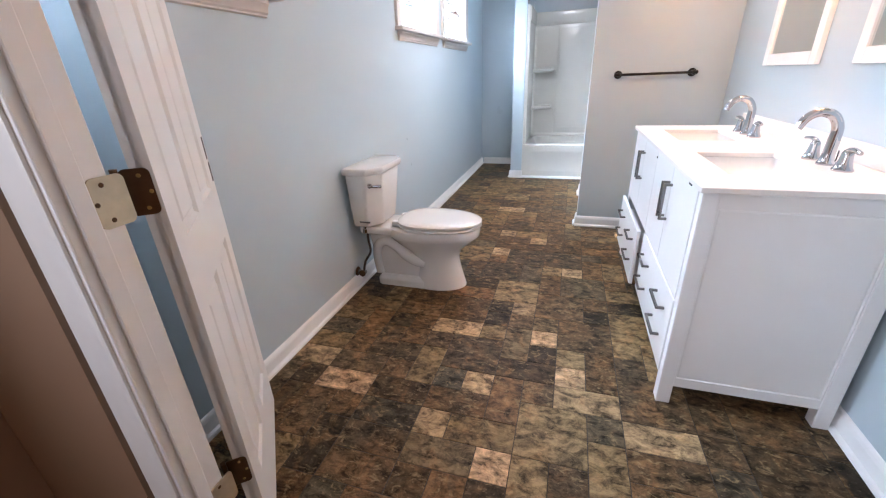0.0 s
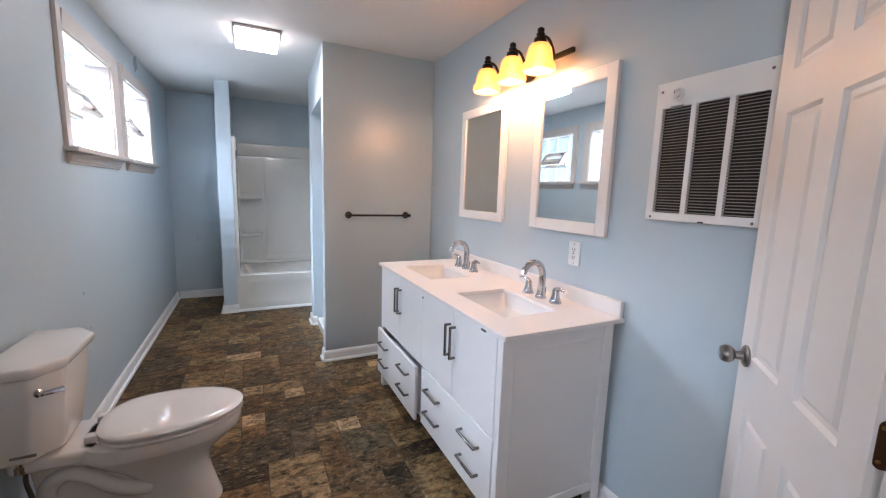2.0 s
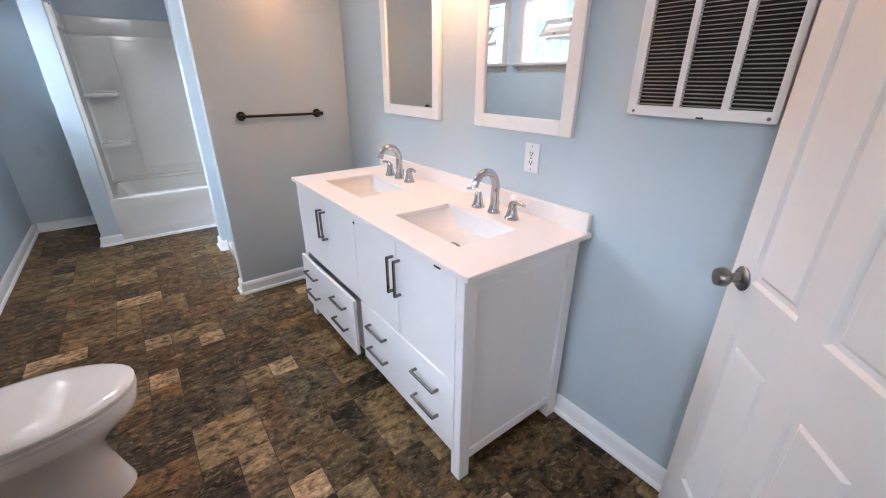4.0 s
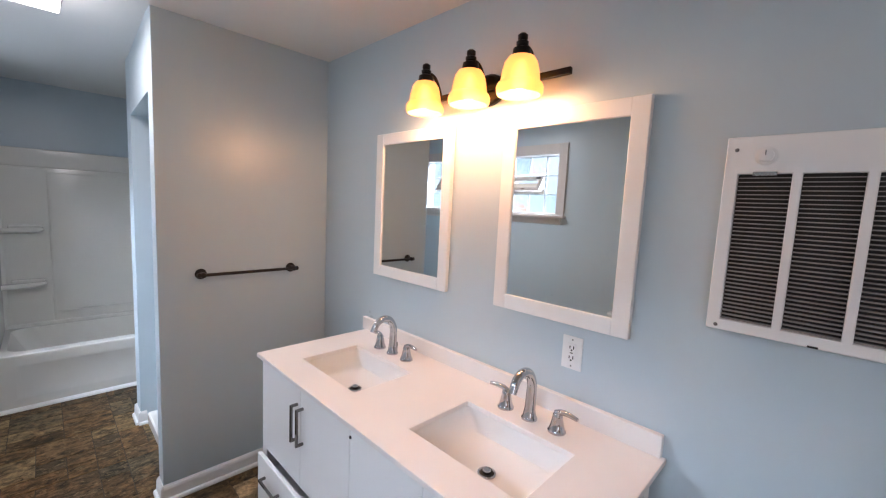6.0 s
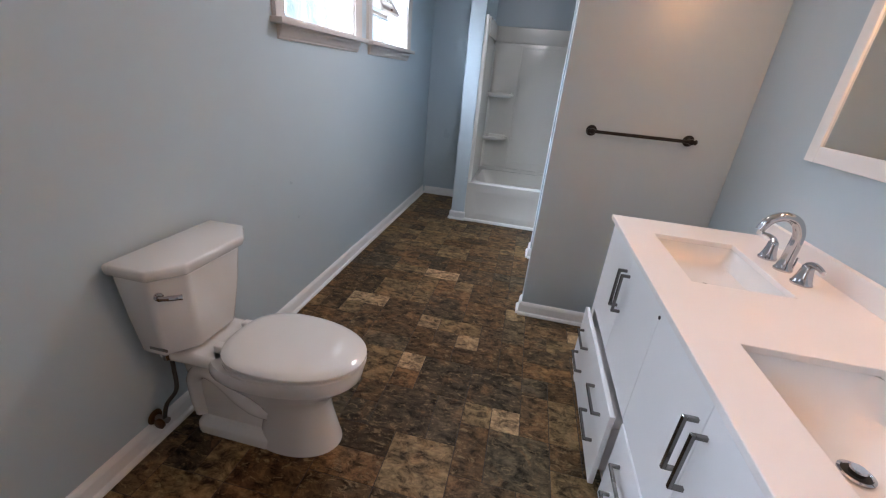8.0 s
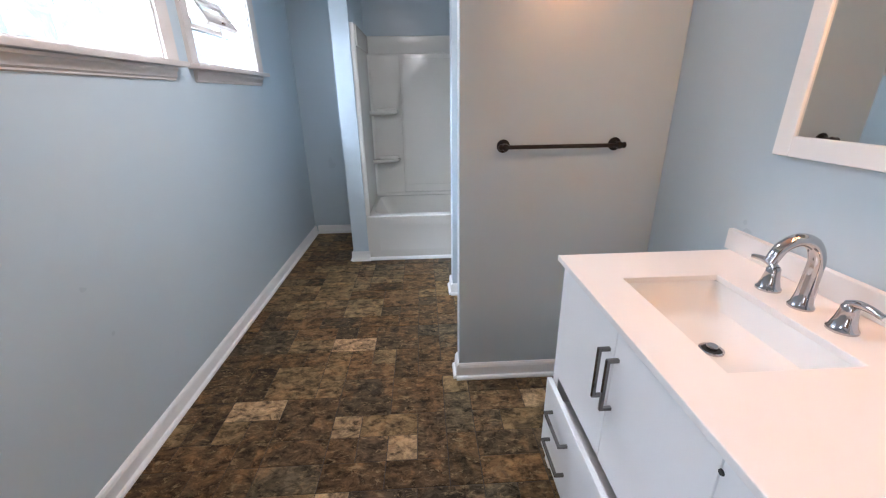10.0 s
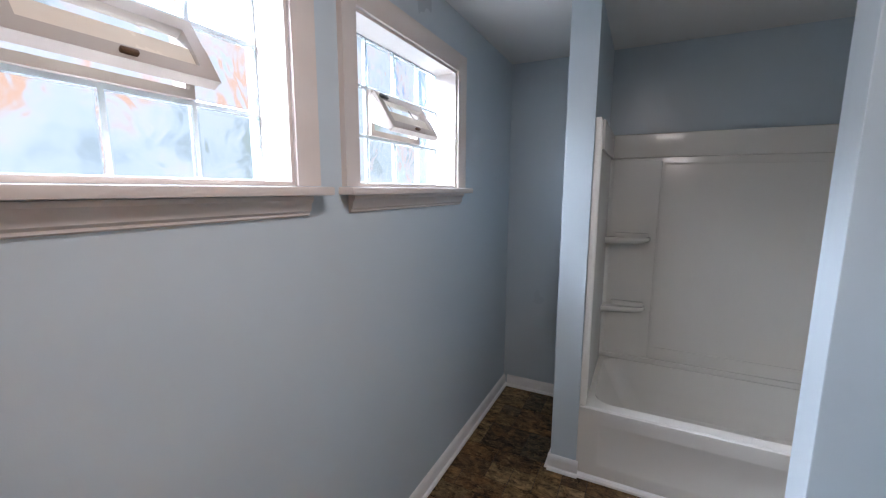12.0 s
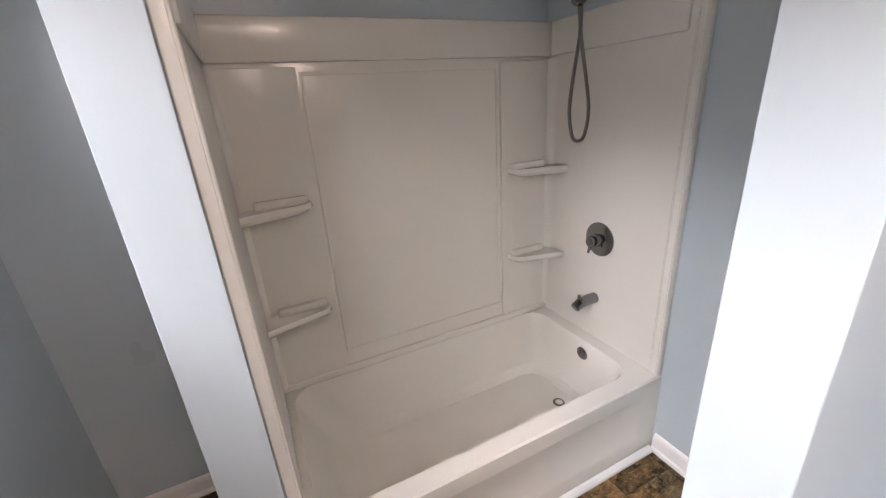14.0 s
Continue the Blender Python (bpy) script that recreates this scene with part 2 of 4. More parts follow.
def join(bm, own):
    if bm is None:
        return own
    me = bpy.data.meshes.new("tmp")
    own.to_mesh(me)
    own.free()
    bm.from_mesh(me)
    bpy.data.meshes.remove(me)
    return bm


def loft(rings, bm=None, cap0=True, cap1=True, closed=True):
    """Skin over rings of equal length."""
    own = bmesh.new()
    vs = [[own.verts.new(p) for p in r] for r in rings]
    k = len(rings[0])
    for a, b in zip(vs, vs[1:]):
        for i in range(k if closed else k - 1):
            j = (i + 1) % k
            own.faces.new((a[i], a[j], b[j], b[i]))
    if cap0:
        own.faces.new(list(reversed(vs[0])))
    if cap1:
        own.faces.new(vs[-1])
    return join(bm, own)


def lathe(profile, origin=(0, 0, 0), axis=(0, 0, 1), k=24, bm=None):
    """Turned shape: profile of (radius, height) along an axis."""
    q = Vector((0, 0, 1)).rotation_difference(Vector(axis)).to_matrix()
    o = Vector(origin)
    rings = [[o + q @ Vector((max(r, 1e-4) * math.cos(2 * math.pi * i / k), max(r, 1e-4) * math.sin(2 * math.pi * i / k), h)) for i in range(k)]
             for r, h in profile]
    return loft(rings, bm)


def tube(points, radius, k=12, bm=None):
    """Round pipe along points; radius a number or one per point."""
    pts = [Vector(p) for p in points]
    rad = radius if isinstance(radius, (list, tuple)) else [radius] * len(pts)
    rings, up = [], None
    for i, p in enumerate(pts):
        d = (pts[min(i + 1, len(pts) - 1)] - pts[max(i - 1, 0)]).normalized()
        if up is None:
            up = d.orthogonal().normalized()
        up = (up - d * up.dot(d)).normalized()
        side = d.cross(up)
        rings.append([p + (up * math.cos(2 * math.pi * j / k) + side * math.sin(2 * math.pi * j / k)) * rad[i] for j in range(k)])
    return loft(rings, bm)


def curve(points, steps=10):
    """Smooth points through the given ones."""
    p = [Vector(points[0]), *[Vector(q) for q in points], Vector(points[-1])]
    out = []
    for i in range(1, len(p) - 2):
        for s in range(steps):
            t = s / steps
            a, b, c, d = p[i - 1:i + 3]
            out.append(0.5 * (2 * b + (c - a) * t + (2 * a - 5 * b + 4 * c - d) * t * t + (3 * b - a - 3 * c + d) * t ** 3))
    return out + [p[-1]]


def rrect(x0, x1, y0, y1, z, r, k=5):
    """Ring of a rounded rectangle at height z."""
    out = []
    for cx, cy, a0 in ((x1 - r, y1 - r, 0), (x0 + r, y1 - r, 90), (x0 + r, y0 + r, 180), (x1 - r, y0 + r, 270)):
        for i in range(k + 1):
            a = radians(a0 + 90 * i / k)
            out.append(Vector((cx + r * math.cos(a), cy + r * math.sin(a), z)))
    return out


def cells(us, vs, d0, d1, holes, put):
    """A slab from d0 to d1 over the grid us x vs without the cells in holes; put(u, v, d) gives the place."""
    bm, made = bmesh.new(), {}

    def vert(i, j, d):
        key = (i, j, d)
        if key not in made:
            made[key] = bm.verts.new(put(us[i], vs[j], d))
        return made[key]
    nu, nv = len(us) - 1, len(vs) - 1
    solid = lambda i, j: 0 <= i < nu and 0 <= j < nv and (i, j) not in holes
    for i in range(nu):
        for j in range(nv):
            if not solid(i, j):
                continue
            for d in (d0, d1):
                bm.faces.new([vert(i, j, d), vert(i + 1, j, d), vert(i + 1, j + 1, d), vert(i, j + 1, d)])
            for a, b, n in (((i, j), (i + 1, j), (i, j - 1)), ((i + 1, j), (i + 1, j + 1), (i + 1, j)),
                            ((i + 1, j + 1), (i, j + 1), (i, j + 1)), ((i, j + 1), (i, j), (i - 1, j))):
                if not solid(*n):
                    bm.faces.new([vert(*a, d0), vert(*b, d0), vert(*b, d1), vert(*a, d1)])
    return bm


def extrude(profile, p0, p1, out):
    """A moulding: profile of (out, up) swept from p0 to p1 along the floor."""
    p0, p1, o = Vector(p0), Vector(p1), Vector(out)
    return loft([[p + o * a + Vector((0, 0, b)) for a, b in profile] for p in (p0, p1)])


def structure(name, bm, mat, label, category):
    return tagged(part(name, bm, mat, flat=True), label, category, kind="structure")


# ---- walls, ceiling ----
WIN = [(3.510, 4.488), (4.605, 5.610), (1.200, 2.180)]          # outer edges of the window casings
GLASS = [(a + 0.085, b - 0.085) for a, b in WIN]  # openings
WZ0, WZ1 = 1.576, 2.178
# -0.70 to 0.20 is the added opening for the hall fill lamp
ys = [-0.9, -0.70, 0.20, *GLASS[2], *GLASS[0], *GLASS[1], Y_END]
structure("wall_west", cells(ys, [0, 0.95, WZ0, 2.05, WZ1, H], XL, -0.16, {(1, 1), (1, 2), (3, 2), (3, 3), (5, 2), (5, 3), (7, 2), (7, 3)}, lambda u, v, d: Vector((d, u, v))), PAINT,
          "pale blue painted wall with three window openings", "wall")
structure("wall_east", box(W, W + 0.12, Y_DOOR - WT, Y_END + 0.1, 0, H), PAINT, "pale blue painted wall behind the vanity", "wall")
structure("wall_towel", box(X_TOW, W - 0.001, Y_TOWEL, Y_SH0, 0, H, 0.0015, 1), PAINT, "pale blue painted wall with a towel bar", "wall")
structure("wall_partition", box(X_PART, W - 0.001, Y_SH1, Y_PART, 0, H, 0.0015, 1), PAINT, "pale blue wall between shower and bathtub", "wall")
structure("wall_header", loft([[Vector((x, y, z)) for x, y in ((X_TOW, Y_SH0 + 0.001), (X_TOW + 0.10, Y_SH0 + 0.001), (X_PART + 0.10, Y_SH1 - 0.001), (X_PART, Y_SH1 - 0.001))] for z in (2.098, H)]), PAINT, "pale blue header over the shower opening", "wall")
structure("wall_alcove", box(X_ALC, W - 0.001, Y_PART + 0.001, Y_END, 0, H), PAINT, "pale blue wall at the foot of the bathtub", "wall")
structure("wall_north", box(-0.001, W, Y_END, Y_END + 0.1, 0, H), PAINT, "pale blue far wall of the nook", "wall")
structure("wall_stub", box(X_COL0, X_COL1, Y_TUB, Y_END - 0.001, 0, H, 0.0015, 1), PAINT, "narrow pale blue stub wall beside the bathtub", "wall")
DX0, DX1, DZ = 0.525, 1.858, 2.07
structure("wall_south", cells([XL + 0.001, DX0, DX1, W - 0.001], [0, DZ, H], Y_DOOR, Y_DOOR - WT, {(1, 0)}, lambda u, v, d: Vector((u, d, v))), PAINT,
          "pale blue wall round the double doorway", "wall")
structure("ceiling", box(-0.16, W + 0.12, -0.9, Y_END + 0.1, H, H + 0.08), CEIL, "off-white painted ceiling", "ceiling")
# hall outside the doorway
structure("wall_hall_east", box(W + 0.0, W + 0.12, -0.9, Y_DOOR - WT - 0.002, 0, H), HALL, "brown painted hall wall", "wall")
structure("wall_hall_south", box(-0.16, W + 0.12, -1.0, -0.9, 0, H), HALL, "brown painted wall of the outer room", "wall")
structure("wall_hall_north", box(XL + 0.002, DX0 - 0.085, Y_DOOR - WT - 0.015, Y_DOOR - WT - 0.001, 0, H), HALL, "brown hall wall beside the doorway", "wall")
HALL_OPENING = (-0.70, 0.20, 0.95, 2.05)   # unseen opening, added to let the hall fill lamp shine in
structure("wall_hall_west", cells([-0.899, HALL_OPENING[0], HALL_OPENING[1], Y_DOOR - WT - 0.016], [0, HALL_OPENING[2], HALL_OPENING[3], H], XL + 0.0005, XL + 0.012, {(1, 1)}, lambda u, v, d: Vector((d, u, v))), HALL,
          "brown painted wall of the outer room with an added opening for fill light", "wall")
# unseen fill lamp, added for the light that comes in from the hall
hall_fill = new("hall_fill_light", bpy.data.lights.new("hall_fill_light", 'AREA'))
hall_fill.data.shape, hall_fill.data.size, hall_fill.data.size_y = 'RECTANGLE', 0.88, 1.08
hall_fill.data.energy, hall_fill.data.color = HALL_FILL_WATTS, (1.0, 0.90, 0.80)
hall_fill.matrix_world = look((-0.05, -0.25, 1.5), (1.0, -0.25, 1.45))

# ---- baseboards ----
BASE = [(0, 0), (0.030, 0), (0.030, 0.008), (0.026, 0.016), (0.016, 0.020), (0.014, 0.066), (0.010, 0.078), (0.004, 0.086), (0, 0.088)]


def baseboard(p0, p1, out):
    return structure("baseboard", extrude(BASE, p0, p1, out), TRIM, "white painted baseboard with shoe moulding", "baseboard")


e = 0.0005
baseboard((XL + e, Y_DOOR, 0), (XL + e, Y_END, 0), (1, 0, 0))
baseboard((XL + 0.03, Y_END - e, 0), (X_COL0 - 0.03, Y_END - e, 0), (0, -1, 0))
baseboard((X_COL0 - e, Y_TUB - 0.014, 0), (X_COL0 - e, Y_END, 0), (-1, 0, 0))
baseboard((X_COL0 - 0.014, Y_TUB - e, 0), (X_COL1 + 0.012, Y_TUB - e, 0), (0, -1, 0))
baseboard((X_TOW - 0.014, Y_TOWEL - e, 0), (W, Y_TOWEL - e, 0), (0, -1, 0))
baseboard((X_TOW - e, Y_TOWEL - 0.014, 0), (X_TOW - e, Y_SH0, 0), (-1, 0, 0))
baseboard((X_PART - e, Y_SH1 - 0.014, 0), (X_PART - e, Y_PART + 0.014, 0), (-1, 0, 0))
baseboard((X_PART - 0.014, Y_SH1 - e, 0), (X_PART + 0.035, Y_SH1 - e, 0), (0, -1, 0))
baseboard((X_PART - 0.014, Y_PART + e, 0), (X_ALC, Y_PART + e, 0), (0, 1, 0))
baseboard((X_ALC - e, Y_PART, 0), (X_ALC - e, Y_TUB, 0), (-1, 0, 0))
baseboard((W - e, Y_DOOR, 0), (W - e, Y_TOWEL, 0), (-1, 0, 0))
baseboard((XL, Y_DOOR + e, 0), (DX0 - 0.07, Y_DOOR + e, 0), (0, 1, 0))
baseboard((DX1 + 0.07, Y_DOOR + e, 0), (W, Y_DOOR + e, 0), (0, 1, 0))
structure("trim", extrude([(0, 0), (0.024, 0), (0.022, 0.012), (0.012, 0.022), (0, 0.026)], (X_COL1 + 0.012, Y_TUB + 0.006, 0), (X_ALC - 0.03, Y_TUB + 0.006, 0), (0, -1, 0)),
          TRIM, "white quarter round along the bathtub", "trim")

# ---- doorway lining and casings ----
JW = 0.018
jamb = thing("door_frame", pose(0, Y_DOOR, 0), "white painted door frame round the double doorway", "door frame", kind="structure")
for x0, x1 in ((DX0, DX0 + JW), (DX1 - JW, DX1)):
    part("jamb", box(x0, x1, -WT - 0.004, 0.004, 0, DZ, 0.002, 1), TRIM, jamb)
part("head_jamb", box(DX0 + JW, DX1 - JW, -WT - 0.004, 0.004, DZ - JW, DZ, 0.002, 1), TRIM, jamb)
for x0, x1 in ((DX0 + JW, DX0 + JW + 0.010), (DX1 - JW - 0.010, DX1 - JW)):
    part("door_stop", box(x0, x1, -0.066, -0.036, 0, DZ - JW, 0.002, 1), TRIM, jamb)
CAS = [(0, 0), (0, 0.010), (0.010, 0.013), (0.022, 0.010), (0.045, 0.015), (0.058, 0.018), (0.064, 0.016), (0.064, 0)]
for face, sgn in ((0.0, 1), (-WT, -1)):
    for x0, s in ((DX0 + 0.006, -1), (DX1 - 0.006, 1)):
        part("casing", loft([[Vector((x0 + s * a, face + sgn * b, z)) for a, b in CAS] for z in (0, DZ + 0.05)]), TRIM, jamb)
    part("casing", loft([[Vector((x, face + sgn * b, DZ - 0.006 + a)) for a, b in CAS] for x in (DX0 - 0.05, DX1 + 0.05)]), TRIM, jamb)


# ---- six-panel doors ----
def panel_face(w, h, y, sgn):
    """One moulded face with six sunk and raised panels."""
    us = [0, 0.085, w / 2 - 0.04, w / 2 + 0.04, w - 0.085, w]
    vs = [0, 0.21, 0.775, 0.935, 1.625, 1.735, 1.925, h]
    bm = bmesh.new()
    g = [[bm.verts.new((u, y, v)) for v in vs] for u in us]
    panels = []
    for i in range(5):
        for j in range(7):
            f = bm.faces.new((g[i][j], g[i + 1][j], g[i + 1][j + 1], g[i][j + 1]) if sgn < 0 else (g[i][j], g[i][j + 1], g[i + 1][j + 1], g[i + 1][j]))
            if i in (1, 3) and j in (1, 3, 5):
                panels.append(f)
    bm.normal_update()
    for f in panels:
        bmesh.ops.inset_individual(bm, faces=[f], thickness=0.012, depth=-0.009)
        bmesh.ops.inset_individual(bm, faces=[f], thickness=0.018, depth=0.0)
        bmesh.ops.inset_individual(bm, faces=[f], thickness=0.014, depth=0.006)
    return bm


def plate(x0, x1, y0, y1, z0, z1, r):
    """Thin plate with rounded corners, facing along x."""
    return loft([[Vector((x, p.x, p.y)) for p in rrect(y0, y1, z0, z1, 0, r)] for x in (x0, x1)])


def door(name, m, w, h, label, hinge_side, knob=False):
    """A leaf that hangs at its local x = 0; hinge_side is the side of the pin in local y."""
    d = thing(name, m, label, "door", "double doors", "structure")
    t = 0.035
    core = box(0, w, -t / 2 + 0.012, t / 2 - 0.012, 0.0, h)
    for y, s in ((-t / 2, -1), (t / 2, 1)):
        join(core, panel_face(w, h, y, s))
    for x in (0, w):
        own = bmesh.new()
        own.faces.new([own.verts.new(p) for p in ((x, -t / 2, 0), (x, t / 2, 0), (x, t / 2, h), (x, -t / 2, h))])
        join(core, own)
    for z in (0, h):
        own = bmesh.new()
        own.faces.new([own.verts.new(p) for p in ((0, -t / 2, z), (w, -t / 2, z), (w, t / 2, z), (0, t / 2, z))])
        join(core, own)
    bmesh.ops.remove_doubles(core, verts=core.verts, dist=0.0004)
    part("leaf", core, DOORW, d, flat=True)
    for i, z in enumerate(HINGES[name]):
        hg = part("hinge", plate(-0.0025, -0.0003, *sorted((-hinge_side * 0.012, hinge_side * 0.036)), z - 0.043, z + 0.043, 0.011), DARKB, d, "tarnished brass hinge")
        part("pin", tube([(-0.005, hinge_side * 0.039, z - 0.045), (-0.005, hinge_side * 0.039, z + 0.045)], 0.0062, 10), DARKB, hg)
        for dz in (-0.03, 0, 0.03):
            part("screw", lathe([(0.004, 0), (0.003, 0.001)], (-0.0025, 0.006 * (1 if dz else -1), z + dz), (-1, 0, 0), 8), BRASS, hg)
    if not knob:
        for z, dz, dx in ((1.05, 0.034, 0.018), (0.975, 0.030, 0.014)):
            own = [[Vector((w - dx - 0.0015 + q * (1 if k in (1, 2) else -1), -t / 2 - y, z + dz * (-1 if k < 2 else 1))) for k in range(4)] for y, q in ((-0.001, 0.012), (0.0006, 0.009))]
            part("chip", loft(own), BLACK, d, "dark chipped paint along the edge")
    if knob:
        for s in (1,):
            k = part("door_knob", lathe([(0.032, 0), (0.033, 0.004), (0.028, 0.009), (0.014, 0.012), (0.012, 0.030), (0.020, 0.036), (0.026, 0.044),
                                         (0.0265, 0.056), (0.022, 0.066), (0.010, 0.069), (0, 0.069)], (w - 0.055, s * t / 2, 0.93), (0, s, 0), 28), NICKEL, d, "satin nickel knob")
            part("key_slot", lathe([(0.008, 0), (0.006, 0.002), (0, 0.002)], (w - 0.055, s * (t / 2 + 0.069), 0.93), (0, s, 0), 14), NICKEL, k)
        part("latch", box(w, w + 0.002, -0.011, 0.011, 0.90, 0.96, 0.0008, 1), NICKEL, d, "satin nickel latch plate")
    return d


HINGES = {"door_1": (0.325, 1.057, 1.80), "door_2": (0.26, 0.998, 1.806)}
LW = 0.615
door("door_1", pose(0.5435, 1.061, 0.012, 0, 0, 129.3), LW, 2.03, "white moulded six-panel door, swung open against the wall", 1)
door("door_2", pose(1.799, 1.026, 0.012, 0, 0, 43.2), LW, 2.03, "white moulded six-panel door with a satin knob, open", -1, True)
for x, s, nm in ((DX0 + JW, 1, "door_1"), (DX1 - JW, -1, "door_2")):
    for z in [q + 0.012 for q in HINGES[nm]]:
        leaf = part("hinge_leaf", plate(min(x, x + s * 0.003), max(x, x + s * 0.003), -0.034, 0.026, z - 0.043, z + 0.043, 0.011), PALEB, jamb, "brass hinge leaf smeared with white paint")
        for dz in (-0.03, 0, 0.03):
            part("screw", lathe([(0.0045, 0), (0.003, 0.0012)], (x + s * 0.003, -0.02 + 0.008 * (1 if dz else -1), z + dz), (s, 0, 0), 8), DARKB, leaf)


# ---- windows of glass block ----
def window(name, y0, y1, gy0, gy1, label):
    w = thing(name, pose(XL, (y0 + y1) / 2, WZ0), label, "window", "glass block windows", "structure")
    c = (y0 + y1) / 2
    a0, a1, g0, g1, h = y0 - c, y1 - c, gy0 - c, gy1 - c, WZ1 - WZ0
    prof = [(0, 0), (0, 0.012), (0.012, 0.014), (0.062, 0.018), (0.083, 0.020), (0.085, 0)]
    for s, edge in ((-1, g0), (1, g1)):
        part("casing", loft([[Vector((b, edge + s * a, z)) for a, b in prof] for z in (0.0, h + 0.085)]), BACKLIT_TRIM, w)
    part("casing", loft([[Vector((b, y, h + a)) for a, b in prof] for y in (g0, g1)]), BACKLIT_TRIM, w)
    part("sill", box(-0.085, 0.062, a0 - 0.018, a1 + 0.014, -0.028, -0.002, 0.006, 2), BACKLIT_TRIM, w)
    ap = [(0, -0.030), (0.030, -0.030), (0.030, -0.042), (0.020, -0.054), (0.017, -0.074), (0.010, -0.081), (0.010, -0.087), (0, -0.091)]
    part("apron", loft([[Vector((a, y, b)) for a, b in ap] for y in (a0 + 0.030, a1 - 0.045)]), BACKLIT_TRIM, w)
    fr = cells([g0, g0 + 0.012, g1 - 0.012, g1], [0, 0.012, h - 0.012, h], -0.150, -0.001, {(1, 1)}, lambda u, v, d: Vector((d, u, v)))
    part("window_frame", fr, BACKLIT_TRIM, w, flat=True)
    # four by three blocks, the vent in the middle of the second row
    n, r, gap = 4, 3, 0.012
    bw, bh = (g1 - g0 - 0.024) / n, (h - 0.024) / r
    xs, zs = [], []
    for i in range(n):
        xs += [g0 + 0.012 + i * bw + gap / 2, g0 + 0.012 + (i + 1) * bw - gap / 2]
    for j in range(r):
        zs += [0.012 + j * bh + gap / 2, 0.012 + (j + 1) * bh - gap / 2]
    us, vs = [g0 + 0.012, *xs, g1 - 0.012], [0.012, *zs, h - 0.012]
    holes = {(2 * i + 1, 2 * j + 1) for i in range(n) for j in range(r)} | {(4, 3)}
    mo = part("mortar", cells(us, vs, -0.138, -0.118, holes, lambda u, v, d: Vector((d, u, v))), MORTAR, w, flat=True)
    for i in range(n):
        for j in range(r):
            if j == 1 and i in (1, 2):
                continue
            b = part("glass_block", box(-0.140, -0.112, xs[2 * i] + 0.0005, xs[2 * i + 1] - 0.0005, zs[2 * j] + 0.0005, zs[2 * j + 1] - 0.0005, 0.006, 2), BLOCK, w)
            b.visible_shadow = False
    v0, v1, q0, q1 = xs[2], xs[5], zs[2], zs[3]
    hop = part("hopper_vent", cells([v0, v0 + 0.022, v1 - 0.022, v1], [q0, q0 + 0.022, q1 - 0.022, q1], -0.150, -0.100, {(1, 1)},
                                    lambda u, v, d: Vector((d, u, v))), ALU, w, "beige hopper vent, tilted open", flat=True)
    tilt = pose(-0.098, (v0 + v1) / 2, q1 - 0.014) @ pose(0, 0, 0, 0, -33, 0)
    hw, hh = (v1 - v0) / 2 - 0.006, q1 - q0 - 0.006
    sash = part("sash", cells([-hw, -hw + 0.032, hw - 0.032, hw], [-hh, -hh + 0.036, -0.036, 0], -0.014, 0.014, {(1, 1)},
                              lambda u, v, d: Vector((d, u, v))), ALU, hop, "beige vent sash", tilt, flat=True)
    mid = -hh * 0.46
    p = part("pane", box(-0.003, 0.003, -hw + 0.030, hw - 0.030, mid, -0.034), CLEAR, hop, "clear vent pane", tilt)
    p.visible_shadow = False
    # added sheet in place of the outside ledge seen through the lower pane
    part("ledge_view", box(-0.006, 0.004, -hw + 0.031, hw - 0.031, -hh + 0.034, mid + 0.002, 0.002, 1), LEDGE_VIEW, hop, "beige sheet for the outside ledge seen through the pane", tilt)
    part("latch", box(0.014, 0.026, -0.016, 0.016, -hh + 0.010, -hh + 0.020, 0.003, 2), DARKB, hop, "dark latch", tilt)
    part("latch", box(0.014, 0.024, -hw + 0.02, -hw + 0.07, -0.030, -0.012, 0.003, 2), BRONZE, hop, "dark latch", tilt)
    for s in (-1, 1):
        y = (v0 + v1) / 2 + s * (hw + 0.0025)
        tip, hip = tilt @ Vector((0.012, 0, -hh)), tilt @ Vector((0.014, 0, -hh * 0.5))
        side = [(-0.100, q1 - 0.012), (hip.x, hip.z), (tip.x, tip.z), (tip.x - 0.03, tip.z - 0.006), (-0.100, q0 + 0.05)]
        part("side_cheek", loft([[Vector((a, y - 0.0015, b)) for a, b in side], [Vector((a, y + 0.0015, b)) for a, b in side]]), ALU, hop, "beige side cheek")
    return w


window("window_1", *WIN[0], *GLASS[0], "glass block window with white casing, sill and open vent")
window("window_2", *WIN[1], *GLASS[1], "glass block window with white casing, sill and open vent")
window("window_3", *WIN[2], *GLASS[2], "glass block window with white casing, sill and open vent")
back = new("backdrop", bpy.data.meshes.new("backdrop"))
back.data.from_pydata([(-2.2, -2.5, -0.5), (-2.2, 9.0, -0.5), (-2.2, 9.0, 5.0), (-2.2, -2.5, 5.0)], [], [(0, 1, 2, 3)])
back.data.materials.append(OUTSIDE)
tagged(back, "bright hazy garden and sky outside the windows", "backdrop", kind="structure")
for a, b, dy, watts in ((*WIN[0], -0.95, 1.1), (*WIN[1], 0.05, 1.0), (*WIN[2], 0.0, 0.38)):
    so = new("sky_light", bpy.data.lights.new("sky_light", 'AREA'))
    so.data.shape, so.data.size, so.data.size_y = 'RECTANGLE', 1.0, 0.9
    so.data.energy, so.data.color = SKY_WATTS * watts, (0.86, 0.94, 1.0)
    so.matrix_world = look((-0.95, (a + b) / 2 + dy, 2.85), (0.4, (a + b) / 2, 1.6))
ground = structure("ground", box(-12, -0.17, -10, 18, -0.4, -0.3), material("pale_ground", (0.25, 0.26, 0.2), 0.9, vary=0.2), "pale ground outside", "ground")


